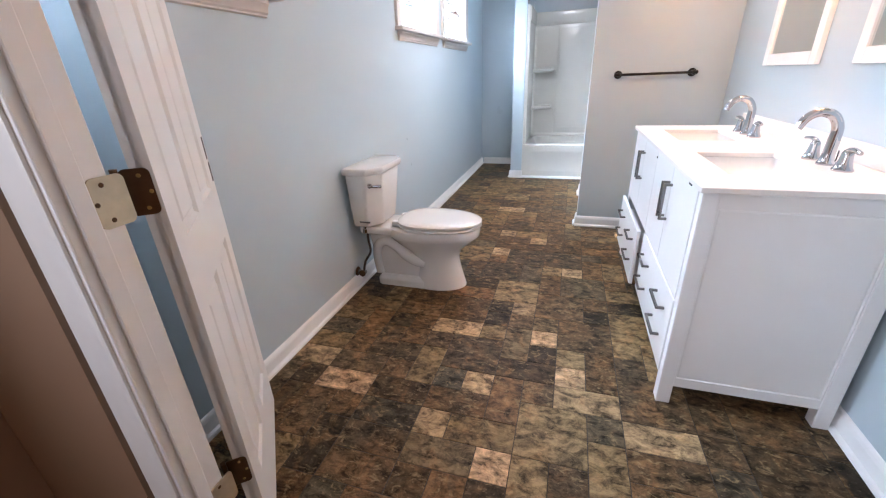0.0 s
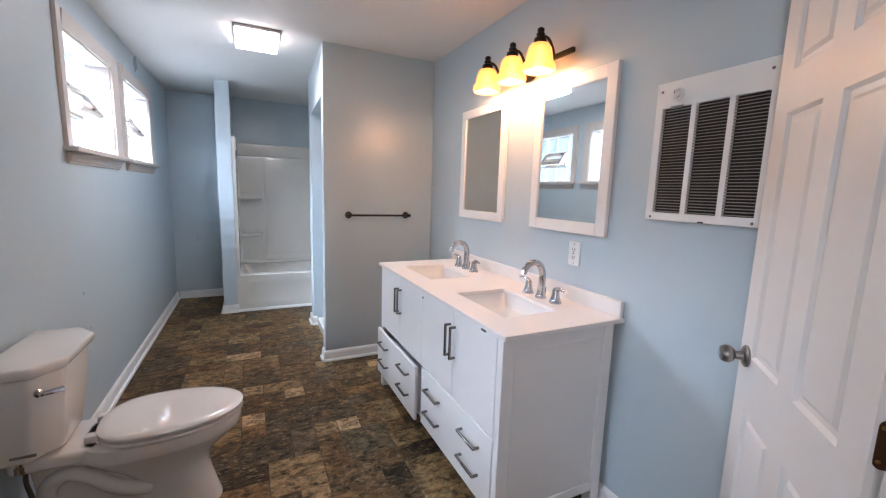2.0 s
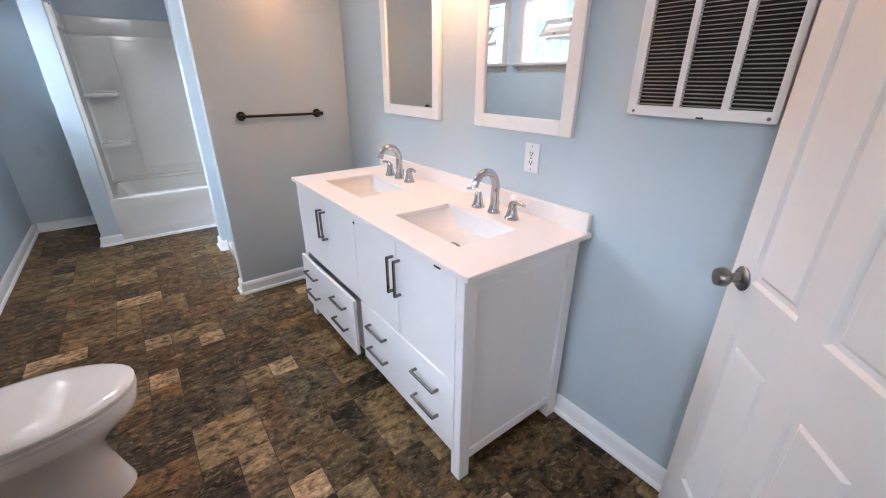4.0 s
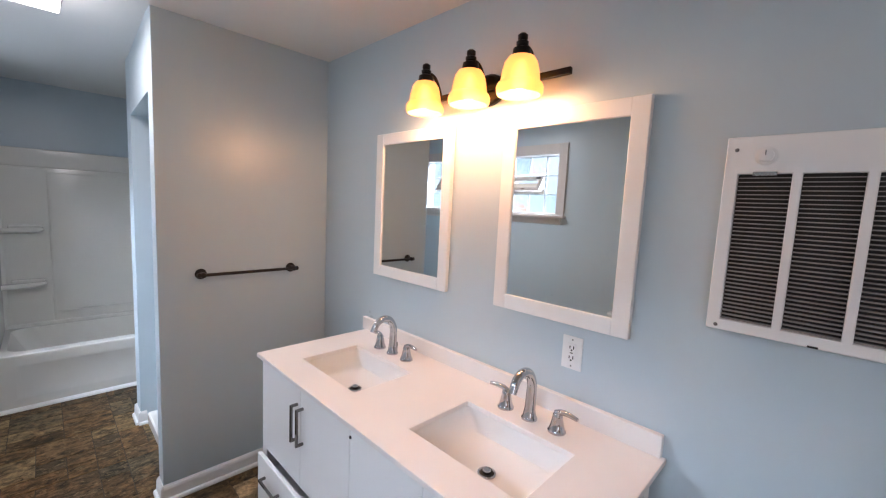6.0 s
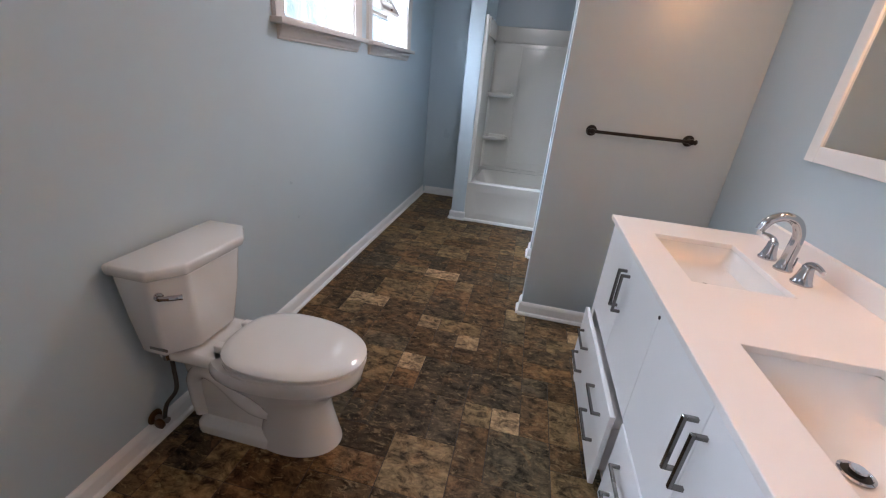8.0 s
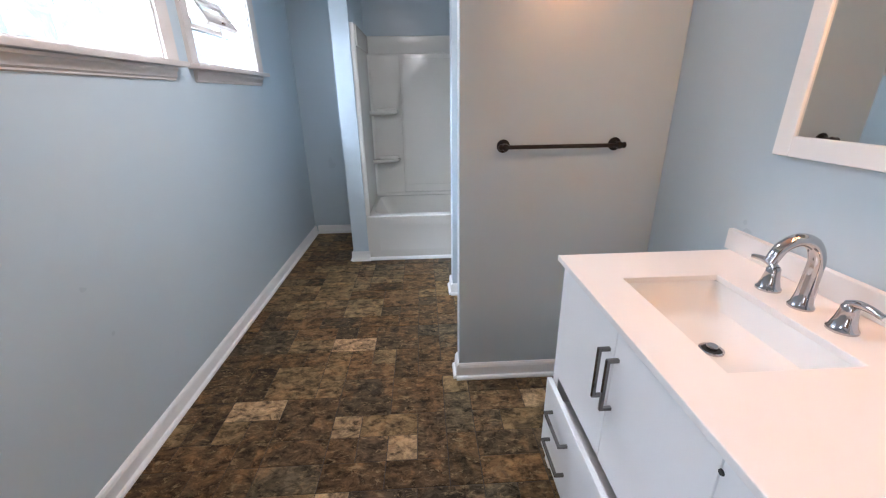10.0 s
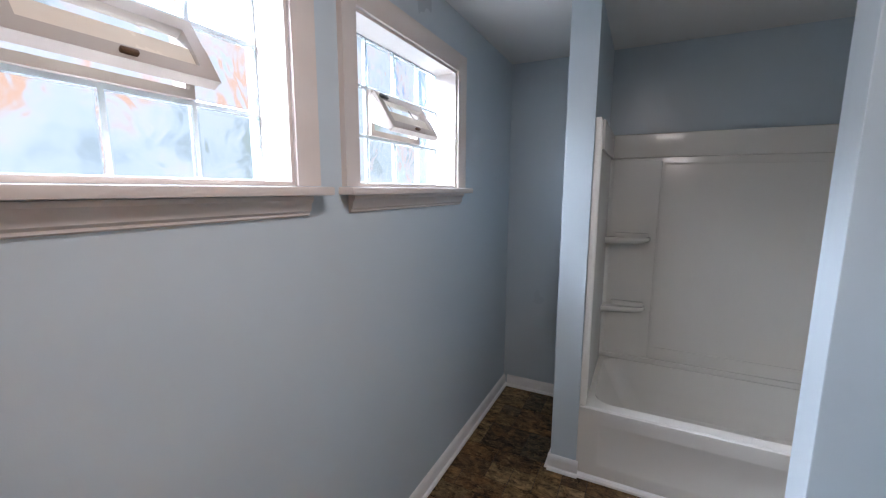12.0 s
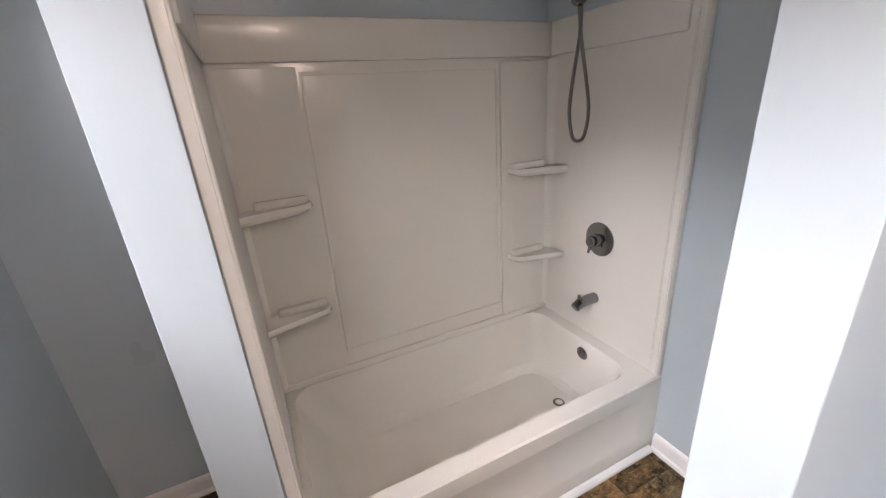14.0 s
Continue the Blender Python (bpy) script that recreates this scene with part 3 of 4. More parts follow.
# ---- vanity cabinet ----
VY0, VY1, VX0, VX1 = 1.955, 3.455, 1.692, 2.262
VZ = 0.873
van = thing("vanity_cabinet", pose(VX0, VY0, 0), "white lacquered double vanity cabinet with doors and drawer fronts", "cabinet")
L, D = VY1 - VY0, VX1 - VX0
LEG = 0.05
for x in (0, D - LEG):
    for y in (0, L - LEG):
        part("leg", box(x, x + LEG, y, y + LEG, 0, VZ, 0.002, 1), CAB, van)


def side_panel(y, s):
    """Framed end panel with a bead round the sunk field."""
    bm = cells([LEG, LEG + 0.004, D - LEG - 0.004, D - LEG], [0.085, 0.125, 0.815, VZ], y, y + s * 0.018, set(), lambda u, v, d: Vector((u, d, v)))
    bm.normal_update()
    f = [f for f in bm.faces if abs(f.calc_center_median().x - D / 2) < 0.01 and abs(f.calc_center_median().z - 0.47) < 0.01 and abs(f.calc_center_median().y - y) < 1e-4]
    for g in f:
        bmesh.ops.inset_individual(bm, faces=[g], thickness=0.004, depth=-0.006)
        bmesh.ops.inset_individual(bm, faces=[g], thickness=0.008, depth=0.002)
    return bm


part("side_panel", side_panel(0.004, 1), CAB, van, flat=True)
part("side_panel", side_panel(L - 0.004, -1), CAB, van, flat=True)
part("bottom_panel", box(0.02, D - 0.01, 0.022, L - 0.022, 0.115, 0.131), CAB, van)
part("back_panel", box(D - 0.012, D - 0.002, LEG, L - LEG, 0.12, VZ), CAB, van)
part("divider", box(0.022, D - 0.02, L / 2 - 0.012, L / 2 + 0.012, 0.132, VZ), CAB, van)
part("top_rail", box(0.003, 0.022, LEG, L - LEG, VZ - 0.022, VZ, 0.001, 1), CAB, van)
part("mid_rail", box(0.060, 0.078, LEG, L - LEG, 0.425, 0.452), CAB, van)


def bar_handle(parent, p, vertical, length):
    """Square bar pull on two posts; p is its middle on the front face."""
    x, y, z = p
    a = length / 2
    bm = bmesh.new()
    if vertical:
        box(x - 0.032, x - 0.022, y - 0.005, y + 0.005, z - a, z + a, 0.0015, 1, bm)
        for q in (-a, a - 0.010):
            box(x - 0.024, x, y - 0.005, y + 0.005, z + q, z + q + 0.010, 0.001, 1, bm)
    else:
        box(x - 0.032, x - 0.022, y - a, y + a, z - 0.005, z + 0.005, 0.0015, 1, bm)
        for q in (-a, a - 0.010):
            box(x - 0.024, x, y + q, y + q + 0.010, z - 0.005, z + 0.005, 0.001, 1, bm)
    return part("handle", bm, HANDLE, parent, "brushed nickel bar handle")


half = L / 2
dw = (half - 0.035) / 2
for k, y0 in enumerate((0.035, 0.035 + dw, half, half + dw)):
    d = part("cabinet_door", box(-0.004, 0.014, y0 + 0.0012, y0 + dw - 0.0012, 0.455, VZ - 0.006, 0.0015, 1), CAB, van)
    ym = y0 + dw - 0.024 if k % 2 == 0 else y0 + 0.024
    bar_handle(d, (-0.004, ym, 0.725), True, 0.155)
pulled = 0.030
for k, (y0, y1, out) in enumerate(((0.035, half - 0.010, 0.0), (half + 0.014, L - 0.035, pulled))):
    d = part("drawer_front", box(-0.006 - out, 0.012 - out, y0, y1, 0.128, 0.450 if k == 0 else 0.442, 0.002, 1), CAB, van,
             "white drawer front, slightly pulled out" if k else "")
    if out:
        part("drawer_box", box(0.012 - out, 0.30, y0 + 0.04, y1 - 0.04, 0.16, 0.36), CAB, d)
    for yy in (y0 + (y1 - y0) * 0.23, y0 + (y1 - y0) * 0.77):
        for zz in (0.362, 0.238):
            bar_handle(d, (-0.006 - out, yy, zz), False, 0.155)
part("bumper", lathe([(0.006, 0), (0.005, 0.003), (0, 0.003)], (-0.0042, half - 0.004, 0.838), (-1, 0, 0), 12), BLACK, van, "small black bumper hole")
part("chip", box(-0.006, -0.0041, 0.115, 0.150, VZ - 0.014, VZ - 0.006, 0.002, 1), BLACK, van, "dark chip in the paint")

# ---- countertop with two basins ----
TZ0, TZ1 = 0.873, 0.893
CX0, CX1, CY0, CY1 = 1.676, 2.288, 1.925, 3.485
SX0, SX1 = 1.806, 2.092
SINKS = [(2.120, 2.545), (2.866, 3.292)]
top = part("countertop", cells([CX0, SX0, SX1, CX1], [CY0, SINKS[0][0], SINKS[0][1], SINKS[1][0], SINKS[1][1], CY1], TZ0 + 0.0008, TZ1,
                               {(1, 1), (1, 3)}, lambda u, v, d: Vector((u, v, d))), STONE, flat=True)
bev = top.modifiers.new("edge", 'BEVEL')
bev.width, bev.segments, bev.limit_method = 0.0025, 2, 'ANGLE'
tagged(top, "white cultured stone countertop with two sink cut-outs", "countertop")
tagged(part("backsplash", box(2.268, 2.2895, CY0 + 0.012, CY1 + 0.02, TZ1 + 0.0005, 0.963, 0.002, 1), STONE),
       "low white stone backsplash behind the faucets", "backsplash")


def sink(y0, y1):
    """Undermounted rectangular basin with sloped sides."""
    s = thing("sink", pose((SX0 + SX1) / 2, (y0 + y1) / 2, TZ0 - 0.095), "white rectangular undermount sink basin", "sink", "vanity sinks")
    a, b = (SX1 - SX0) / 2 + 0.004, (y1 - y0) / 2 + 0.004
    rings = [rrect(-a - 0.015, a + 0.015, -b - 0.015, b + 0.015, 0.0945, 0.02), rrect(-a, a, -b, b, 0.0945, 0.02),
             rrect(-a + 0.004, a - 0.004, -b + 0.006, b - 0.006, 0.074, 0.03), rrect(-a + 0.014, a - 0.016, -b + 0.045, b - 0.045, 0.026, 0.05),
             rrect(-a + 0.040, a - 0.045, -b + 0.085, b - 0.085, 0.012, 0.05), rrect(-0.03, 0.03, -0.03, 0.03, 0.006, 0.028),
             ]
    part("basin", loft(rings, cap0=False), CERAMIC, s)
    dr = part("drain", lathe([(0.029, 0.0), (0.029, 0.004), (0.024, 0.005), (0.021, 0.001), (0, 0.001)], (0, 0, 0.007), k=28), CHROME, s, "chrome drain ring")
    part("drain_hole", lathe([(0.0225, 0), (0.0225, 0.0015), (0, 0.0015)], (0, 0, 0.0085), k=24), BLACK, dr)
    part("stopper", lathe([(0.012, 0), (0.014, 0.010), (0.012, 0.013), (0, 0.013)], (0, 0, 0.0095), k=20), CHROME, dr)
    return s


def lever_handle(parent, y, s):
    h = part("lever_handle", lathe([(0.030, 0), (0.030, 0.005), (0.026, 0.010), (0.021, 0.028), (0.017, 0.050), (0.0165, 0.060), (0.012, 0.066), (0, 0.067)],
                                   (0, y, 0), k=20), CHROME, parent)
    pts = curve([(0, y - s * 0.006, 0.060), (0, y + s * 0.012, 0.070), (-0.002, y + s * 0.040, 0.073), (-0.004, y + s * 0.070, 0.069)], 6)
    part("lever", tube(pts, [0.0115 - 0.005 * i / (len(pts) - 1) for i in range(len(pts))], 12), CHROME, h)


def faucet(y):
    """Widespread faucet: gooseneck spout between two levers."""
    f = thing("faucet", pose(2.165, y, TZ1) @ Matrix.Scale(1.0, 4), "polished chrome widespread faucet with gooseneck spout", "faucet", "vanity faucets")
    part("spout_base", lathe([(0.028, 0), (0.028, 0.005), (0.023, 0.012), (0.019, 0.035), (0.0165, 0.05), (0, 0.05)], k=24), CHROME, f)
    pts = curve([(0, 0, 0.03), (0.002, 0, 0.085), (0.0, 0, 0.13), (-0.022, 0, 0.168), (-0.060, 0, 0.180), (-0.096, 0, 0.163), (-0.116, 0, 0.125)], 7)
    part("spout", tube(pts, [0.0190 - 0.0050 * i / (len(pts) - 1) for i in range(len(pts))], 16), CHROME, f)
    lever_handle(f, 0.100, 1)
    lever_handle(f, -0.105, -1)
    part("lift_rod", tube([(0.028, 0, 0), (0.028, 0, 0.05)], 0.003, 8), CHROME, f)


for a, b in SINKS:
    sink(a, b)
faucet(2.325)
faucet(3.095)


# ---- framed mirrors ----
def mirror(y0, y1, label):
    m = thing("mirror", pose(W, (y0 + y1) / 2, 1.223), label, "mirror", "vanity mirrors")
    w, h, f = (y1 - y0) / 2, 0.745, 0.056
    for n, (a, b, c, d) in (("stile", (-w, -w + f, 0, h)), ("stile", (w - f, w, 0, h)), ("rail", (-w + f, w - f, 0, f)), ("rail", (-w + f, w - f, h - f, h))):
        part(n, box(-0.022, -0.001, a, b, c, d, 0.002, 1), TRIM, m)
    part("mirror_glass", box(-0.014, -0.003, -w + f + 0.0005, w - f - 0.0005, f + 0.0005, h - f - 0.0005), MIRROR, m, "clear silvered mirror glass", flat=True)


mirror(2.868, 3.424, "white framed mirror hung over the far sink")
mirror(2.064, 2.594, "white framed mirror hung over the near sink")

# ---- vanity light ----
vl = thing("vanity_light", pose(W, 2.694, 2.05), "dark bronze three-light vanity fixture with amber glass shades", "wall lamp")
oval = [[Vector((-x, s * r1 * math.cos(2 * math.pi * i / 32), 0.030 + s * r2 * math.sin(2 * math.pi * i / 32))) for i in range(32)]
        for x, r1, r2, s in ((0.001, 0.085, 0.062, 1), (0.014, 0.085, 0.062, 1), (0.022, 0.085, 0.062, 0.86), (0.024, 0.085, 0.062, 0.5))]
part("backplate", loft(oval), BRONZE, vl)
part("bar", box(-0.040, -0.022, -0.370, 0.362, 0.020, 0.043, 0.003, 2), BRONZE, vl)
for y in (-0.231, 0.0, 0.250):
    pts = curve([(-0.030, y, 0.030), (-0.042, y, 0.070), (-0.070, y, 0.110), (-0.105, y, 0.118), (-0.120, y, 0.105)], 6)
    part("arm", tube(pts, 0.0075, 10), BRONZE, vl)
    part("finial", lathe([(0.012, 0.0), (0.020, 0.008), (0.021, 0.018), (0.012, 0.022), (0.017, 0.028), (0.017, 0.040), (0.010, 0.046), (0, 0.047)],
                         (-0.122, y, 0.108), k=20), BRONZE, vl)
    part("socket_cup", lathe([(0.016, 0.0), (0.030, -0.006), (0.033, -0.030), (0.028, -0.034), (0, -0.034)], (-0.122, y, 0.110), k=24), BRONZE, vl)
    prof = [(0.028, 0.082), (0.044, 0.076), (0.056, 0.058), (0.063, 0.030), (0.067, 0.002), (0.069, -0.006), (0.076, -0.011), (0.081, -0.024), (0.080, -0.040), (0.075, -0.049)]
    inner = [(r - 0.004, z) for r, z in reversed(prof)]
    ring = prof + inner
    sh = part("shade", loft([[Vector((-0.122 + r * math.cos(2 * math.pi * i / 32), y + r * math.sin(2 * math.pi * i / 32), z)) for i in range(32)] for r, z in ring],
                            cap0=False, cap1=False), AMBER, vl, "glowing amber frosted glass shade")
    bulb = part("bulb", lathe([(0.010, 0.060), (0.014, 0.045), (0.026, 0.015), (0.028, -0.003), (0.022, -0.022), (0.010, -0.031), (0, -0.033)], (-0.122, y, 0), k=20), BULB, vl,
                "warm frosted light bulb")
    lamp = new("bulb_light", bpy.data.lights.new("bulb_light", 'POINT'))
    lamp.data.energy, lamp.data.color, lamp.data.shadow_soft_size = BULB_WATTS, (1.0, 0.53, 0.24), 0.03
    lamp.parent = vl
    lamp.location = (-0.135, y, -0.060)

# ---- ceiling light ----
cl = thing("ceiling_light", pose(0.955, 4.110, H), "square flush ceiling light with a glowing white diffuser", "ceiling light")
part("base", box(-0.150, 0.150, -0.182, 0.182, -0.022, -0.001, 0.004, 2), NICKEL, cl, "brushed bronze-grey rim")
part("diffuser", box(-0.140, 0.140, -0.172, 0.172, -0.062, -0.0225, 0.010, 3), DIFFUSER, cl, "glowing white diffuser")

glow = new("ceiling_lamp", bpy.data.lights.new("ceiling_lamp", 'AREA'))
glow.data.shape, glow.data.size, glow.data.size_y = 'RECTANGLE', 0.27, 0.33
glow.data.energy, glow.data.color = CEILING_WATTS, (1.0, 0.90, 0.80)
glow.parent = cl
glow.location = (0, 0, -0.066)

# ---- wall heater ----
heat = thing("wall_heater", pose(W, 1.865, 1.320), "white metal wall heater with three dark louvred grilles", "heater")
HW, HH = 0.392, 0.502
gx = [0.030, 0.136, 0.155, 0.260, 0.279, 0.374]
bm = cells([0, *gx, HW], [0, 0.029, 0.409, HH], -0.030, -0.014, {(1, 1), (3, 1), (5, 1)}, lambda u, v, d: Vector((d, -u, v)))
cov = part("cover", bm, TRIM, heat, "scuffed white cover plate", flat=True)
bv = cov.modifiers.new("edge", 'BEVEL')
bv.width, bv.segments, bv.limit_method = 0.0025, 2, 'ANGLE'
# flat sheet: the shade behind the louvres is put into its black colour
part("body", box(-0.012, -0.001, -HW + 0.012, -0.012, 0.012, HH - 0.012), BLACK, heat, "black sheet for the shaded heater cavity")
slat = None
for a, b in ((gx[0], gx[1]), (gx[2], gx[3]), (gx[4], gx[5])):
    for k in range(36):
        z = 0.032 + k * 0.01045
        if slat is None:
            own = bmesh.new()
            w = 0.108
            q = [(-0.029, 0.000), (-0.0285, 0.0022), (-0.0200, 0.0030), (-0.0200, 0.0010)]
            loft([[Vector((u, -y, v)) for u, v in q] for y in (0, w)], own)
            slat = part("slat", own, GRILLE, heat, flat=True)
            slat.matrix_basis = pose(0, -a, z) @ Matrix.Diagonal((1, (b - a) / 0.108, 1, 1))
        else:
            s2 = new("slat", slat.data)
            s2.parent = heat
            s2.matrix_basis = pose(0, -a, z) @ Matrix.Diagonal((1, (b - a) / 0.108, 1, 1))
kn = part("thermostat_knob", lathe([(0.023, 0), (0.023, 0.005), (0.016, 0.007), (0.0155, 0.019), (0.012, 0.021), (0, 0.021)], (-0.030, -0.083, 0.452), (-1, 0, 0), 24), PLASTIC, heat,
          "round ivory thermostat knob")
part("pointer", box(-0.0525, -0.0505, -0.084, -0.082, 0.452, 0.464), GREY, kn)
part("latch_plate", box(-0.032, -0.0302, -0.108, -0.060, 0.404, 0.414, 0.0008, 1), NICKEL, heat)
for y, z in ((-0.022, 0.012), (-0.022, 0.470), (-HW + 0.02, 0.012), (-HW + 0.02, 0.470)):
    part("screw", lathe([(0.005, 0), (0.003, 0.002), (0, 0.002)], (-0.030, y, z), (-1, 0, 0), 10), GREY, heat)
part("chip", box(-0.0306, -0.0290, -0.225, -0.205, 0.0005, 0.006, 0.001, 1), BLACK, heat, "dark chip on the lower edge")

# ---- outlet ----
ou = thing("wall_outlet", pose(W, 2.250, 1.122), "white duplex wall outlet with a cover plate", "outlet")
part("cover_plate", box(-0.006, -0.0005, -0.037, 0.037, -0.059, 0.059, 0.003, 2), PLASTIC, ou)
rec = part("receptacle", box(-0.0085, -0.0055, -0.0165, 0.0165, -0.034, 0.034, 0.0015, 1), PLASTIC, ou)
for zc in (-0.018, 0.018):
    for y, h in ((-0.0068, 0.0056), (0.0068, 0.0048)):
        part("slot", box(-0.0090, -0.0084, y - 0.0018, y + 0.0018, zc - h + 0.002, zc + h + 0.002), BLACK, rec)
    part("slot", lathe([(0.0034, 0), (0.0034, 0.0006)], (-0.0084, 0, zc - 0.008), (-1, 0, 0), 10), BLACK, rec)
part("test_button", box(-0.0094, -0.0084, -0.006, 0.006, -0.0022, 0.0022, 0.0004, 1), GREY, rec)
for z in (-0.047, 0.047):
    part("screw", lathe([(0.0032, 0), (0.0025, 0.0012)], (-0.006, 0, z), (-1, 0, 0), 10), GREY, ou)

# ---- towel bar ----
tb = thing("towel_bar", pose(1.815, Y_TOWEL, 1.195), "dark bronze towel bar on two round posts", "towel bar")
for s in (-1, 1):
    p = part("post", lathe([(0.027, 0), (0.028, 0.006), (0.024, 0.010), (0.013, 0.015), (0.010, 0.034), (0.014, 0.042), (0.0155, 0.052), (0.013, 0.062), (0, 0.066)],
                           (s * 0.241, -0.0005, 0), (0, -1, 0), 28), BRONZE, tb)
    part("finial", lathe([(0.009, 0), (0.013, 0.008), (0.013, 0.014), (0.007, 0.019), (0, 0.020)], (s * 0.250, -0.052, 0), (s, 0, 0), 18), BRONZE, p)
part("bar", tube([(-0.236, -0.052, 0), (0.236, -0.052, 0)], 0.0085, 16), BRONZE, tb)


# ---- toilet ----
def oval_ring(x0, x1, hw, z, k=40, front=1.0):
    """Egg-shaped ring from x0 (back) to x1 (tip), half width hw."""
    cx = x0 + (x1 - x0) * 0.42
    out = []
    for i in range(k):
        a = 2 * math.pi * i / k
        ca, sa = math.cos(a), math.sin(a)
        rx = (x1 - cx) if ca > 0 else (cx - x0)
        e = 1.0 if ca > 0 else 0.72
        out.append(Vector((cx + rx * math.copysign(abs(ca) ** e, ca), hw * math.copysign(abs(sa) ** (0.95 if ca > 0 else 0.8), sa), z)))
    return out


toi = thing("toilet", pose(XL + 0.001, 2.728, 0) @ Matrix.Diagonal((0.98, 1, 1.015, 1)), "white two-piece ceramic toilet with closed lid and chrome lever", "toilet")


def tank_ring(w, d, z, x0=0.026, c=0.07, cy=0.09):
    return [Vector(p) for p in ((x0, -w, z), (x0 + d - c, -w, z), (x0 + d, -w + cy, z), (x0 + d, w - cy, z), (x0 + d - c, w, z), (x0, w, z))]


def rounded(bm, r=0.012, seg=3):
    bmesh.ops.bevel(bm, geom=bm.edges[:], offset=r, segments=seg, profile=0.5, affect='EDGES')
    return bm


tank = part("tank", rounded(loft([tank_ring(0.175, 0.165, 0.408), tank_ring(0.196, 0.185, 0.56), tank_ring(0.212, 0.200, 0.728)]), 0.014), CERAMIC, toi)
part("tank_lid", rounded(loft([tank_ring(0.220, 0.218, 0.728, 0.018), tank_ring(0.228, 0.228, 0.753, 0.016), tank_ring(0.222, 0.222, 0.768, 0.018)]), 0.007), CERAMIC, toi)
lv = part("flush_lever", lathe([(0.014, 0), (0.014, 0.006), (0.008, 0.010), (0.008, 0.022), (0, 0.024)], (0.171, -0.189, 0.668), (0.80, -0.60, 0), 18), CHROME, toi, "chrome flush lever")
part("lever", tube(curve([(0.187, -0.200, 0.668), (0.204, -0.187, 0.666), (0.227, -0.157, 0.660)], 5), [0.008] * 5 + [0.009] * 5 + [0.010], 10), CHROME, lv)
part("label", box(0.075, 0.145, -0.1835, -0.1790, 0.440, 0.449), GREY, tank, "dark printed line")
bowl = [oval_ring(0.36, 0.696, 0.120, 0.0), oval_ring(0.36, 0.694, 0.119, 0.014), oval_ring(0.37, 0.682, 0.114, 0.05), oval_ring(0.39, 0.658, 0.106, 0.14),
        oval_ring(0.375, 0.650, 0.110, 0.20), oval_ring(0.32, 0.672, 0.128, 0.25), oval_ring(0.25, 0.725, 0.150, 0.295), oval_ring(0.21, 0.773, 0.172, 0.332),
        oval_ring(0.20, 0.784, 0.179, 0.345), oval_ring(0.205, 0.790, 0.182, 0.378), oval_ring(0.215, 0.786, 0.178, 0.392), oval_ring(0.23, 0.770, 0.165, 0.396)]
part("bowl", loft(bowl), CERAMIC, toi)
part("tank_deck", rounded(box(0.035, 0.30, -0.135, 0.135, 0.345, 0.396), 0.020), CERAMIC, toi)
web = [[Vector((x0, -q, z)), Vector((0.50, -q, z)), Vector((0.50, q, z)), Vector((x0, q, z))] for z, x0, q in ((0.02, 0.135, 0.082), (0.12, 0.125, 0.078), (0.22, 0.085, 0.078), (0.36, 0.070, 0.086))]
part("trapway_web", rounded(loft(web), 0.018), CERAMIC, toi)
part("foot", rounded(loft([rrect(0.115, 0.46, -0.116, 0.116, 0.0, 0.03), rrect(0.115, 0.46, -0.114, 0.114, 0.040, 0.03), rrect(0.135, 0.46, -0.094, 0.094, 0.066, 0.02)]), 0.006, 2), CERAMIC, toi)
for s in (-1, 1):
    tr = curve([(0.125, s * 0.068, 0.07), (0.115, s * 0.070, 0.16), (0.125, s * 0.074, 0.25), (0.185, s * 0.076, 0.292), (0.255, s * 0.078, 0.262), (0.32, s * 0.080, 0.205), (0.39, s * 0.084, 0.175), (0.45, s * 0.080, 0.165)], 6)
    part("trapway", tube(tr, 0.032, 14), CERAMIC, toi)
seat = part("seat", loft([oval_ring(0.285, 0.782, 0.174, 0.4015), oval_ring(0.272, 0.798, 0.187, 0.404), oval_ring(0.272, 0.798, 0.187, 0.414), oval_ring(0.285, 0.784, 0.175, 0.4165)]), CERAMIC, toi, "white toilet seat")
part("lid", loft([oval_ring(0.285, 0.782, 0.174, 0.4230), oval_ring(0.272, 0.798, 0.186, 0.4255), oval_ring(0.272, 0.798, 0.186, 0.434), oval_ring(0.280, 0.788, 0.179, 0.440), oval_ring(0.305, 0.755, 0.158, 0.444),
                  oval_ring(0.34, 0.67, 0.095, 0.446)]), CERAMIC, toi, "white closed toilet lid")
for s in (-1, 1):
    part("seat_hinge", rounded(box(0.245, 0.292, s * 0.075 - 0.018, s * 0.075 + 0.018, 0.396, 0.428), 0.006), PLASTIC, seat)
part("coupling", lathe([(0.018, 0), (0.018, 0.022), (0.012, 0.026), (0.012, 0.04), (0, 0.04)], (0.075, -0.125, 0.358), k=14), CHROME, toi)
sv = thing("supply_valve", pose(XL, 2.543, 0.115), "dark angle stop valve with braided toilet supply hose", "valve")
part("escutcheon", lathe([(0.030, 0), (0.026, 0.006), (0.012, 0.010), (0, 0.010)], (0.0165, 0, 0), (1, 0, 0), 20), DARKB, sv)
part("valve_body", tube([(0.012, 0, 0), (0.075, 0, 0)], 0.012, 12), NICKEL, sv)
part("valve_handle", lathe([(0.010, 0), (0.020, 0.004), (0.022, 0.014), (0.012, 0.020), (0, 0.020)], (0.060, -0.012, 0), (0, -1, 0), 14), DARKB, sv)
part("hose", tube(curve([(0.062, 0, 0.008), (0.075, 0.010, 0.07), (0.105, 0.035, 0.13), (0.085, 0.060, 0.20), (0.086, 0.060, 0.245)], 6), 0.0075, 10), HOSE, sv)

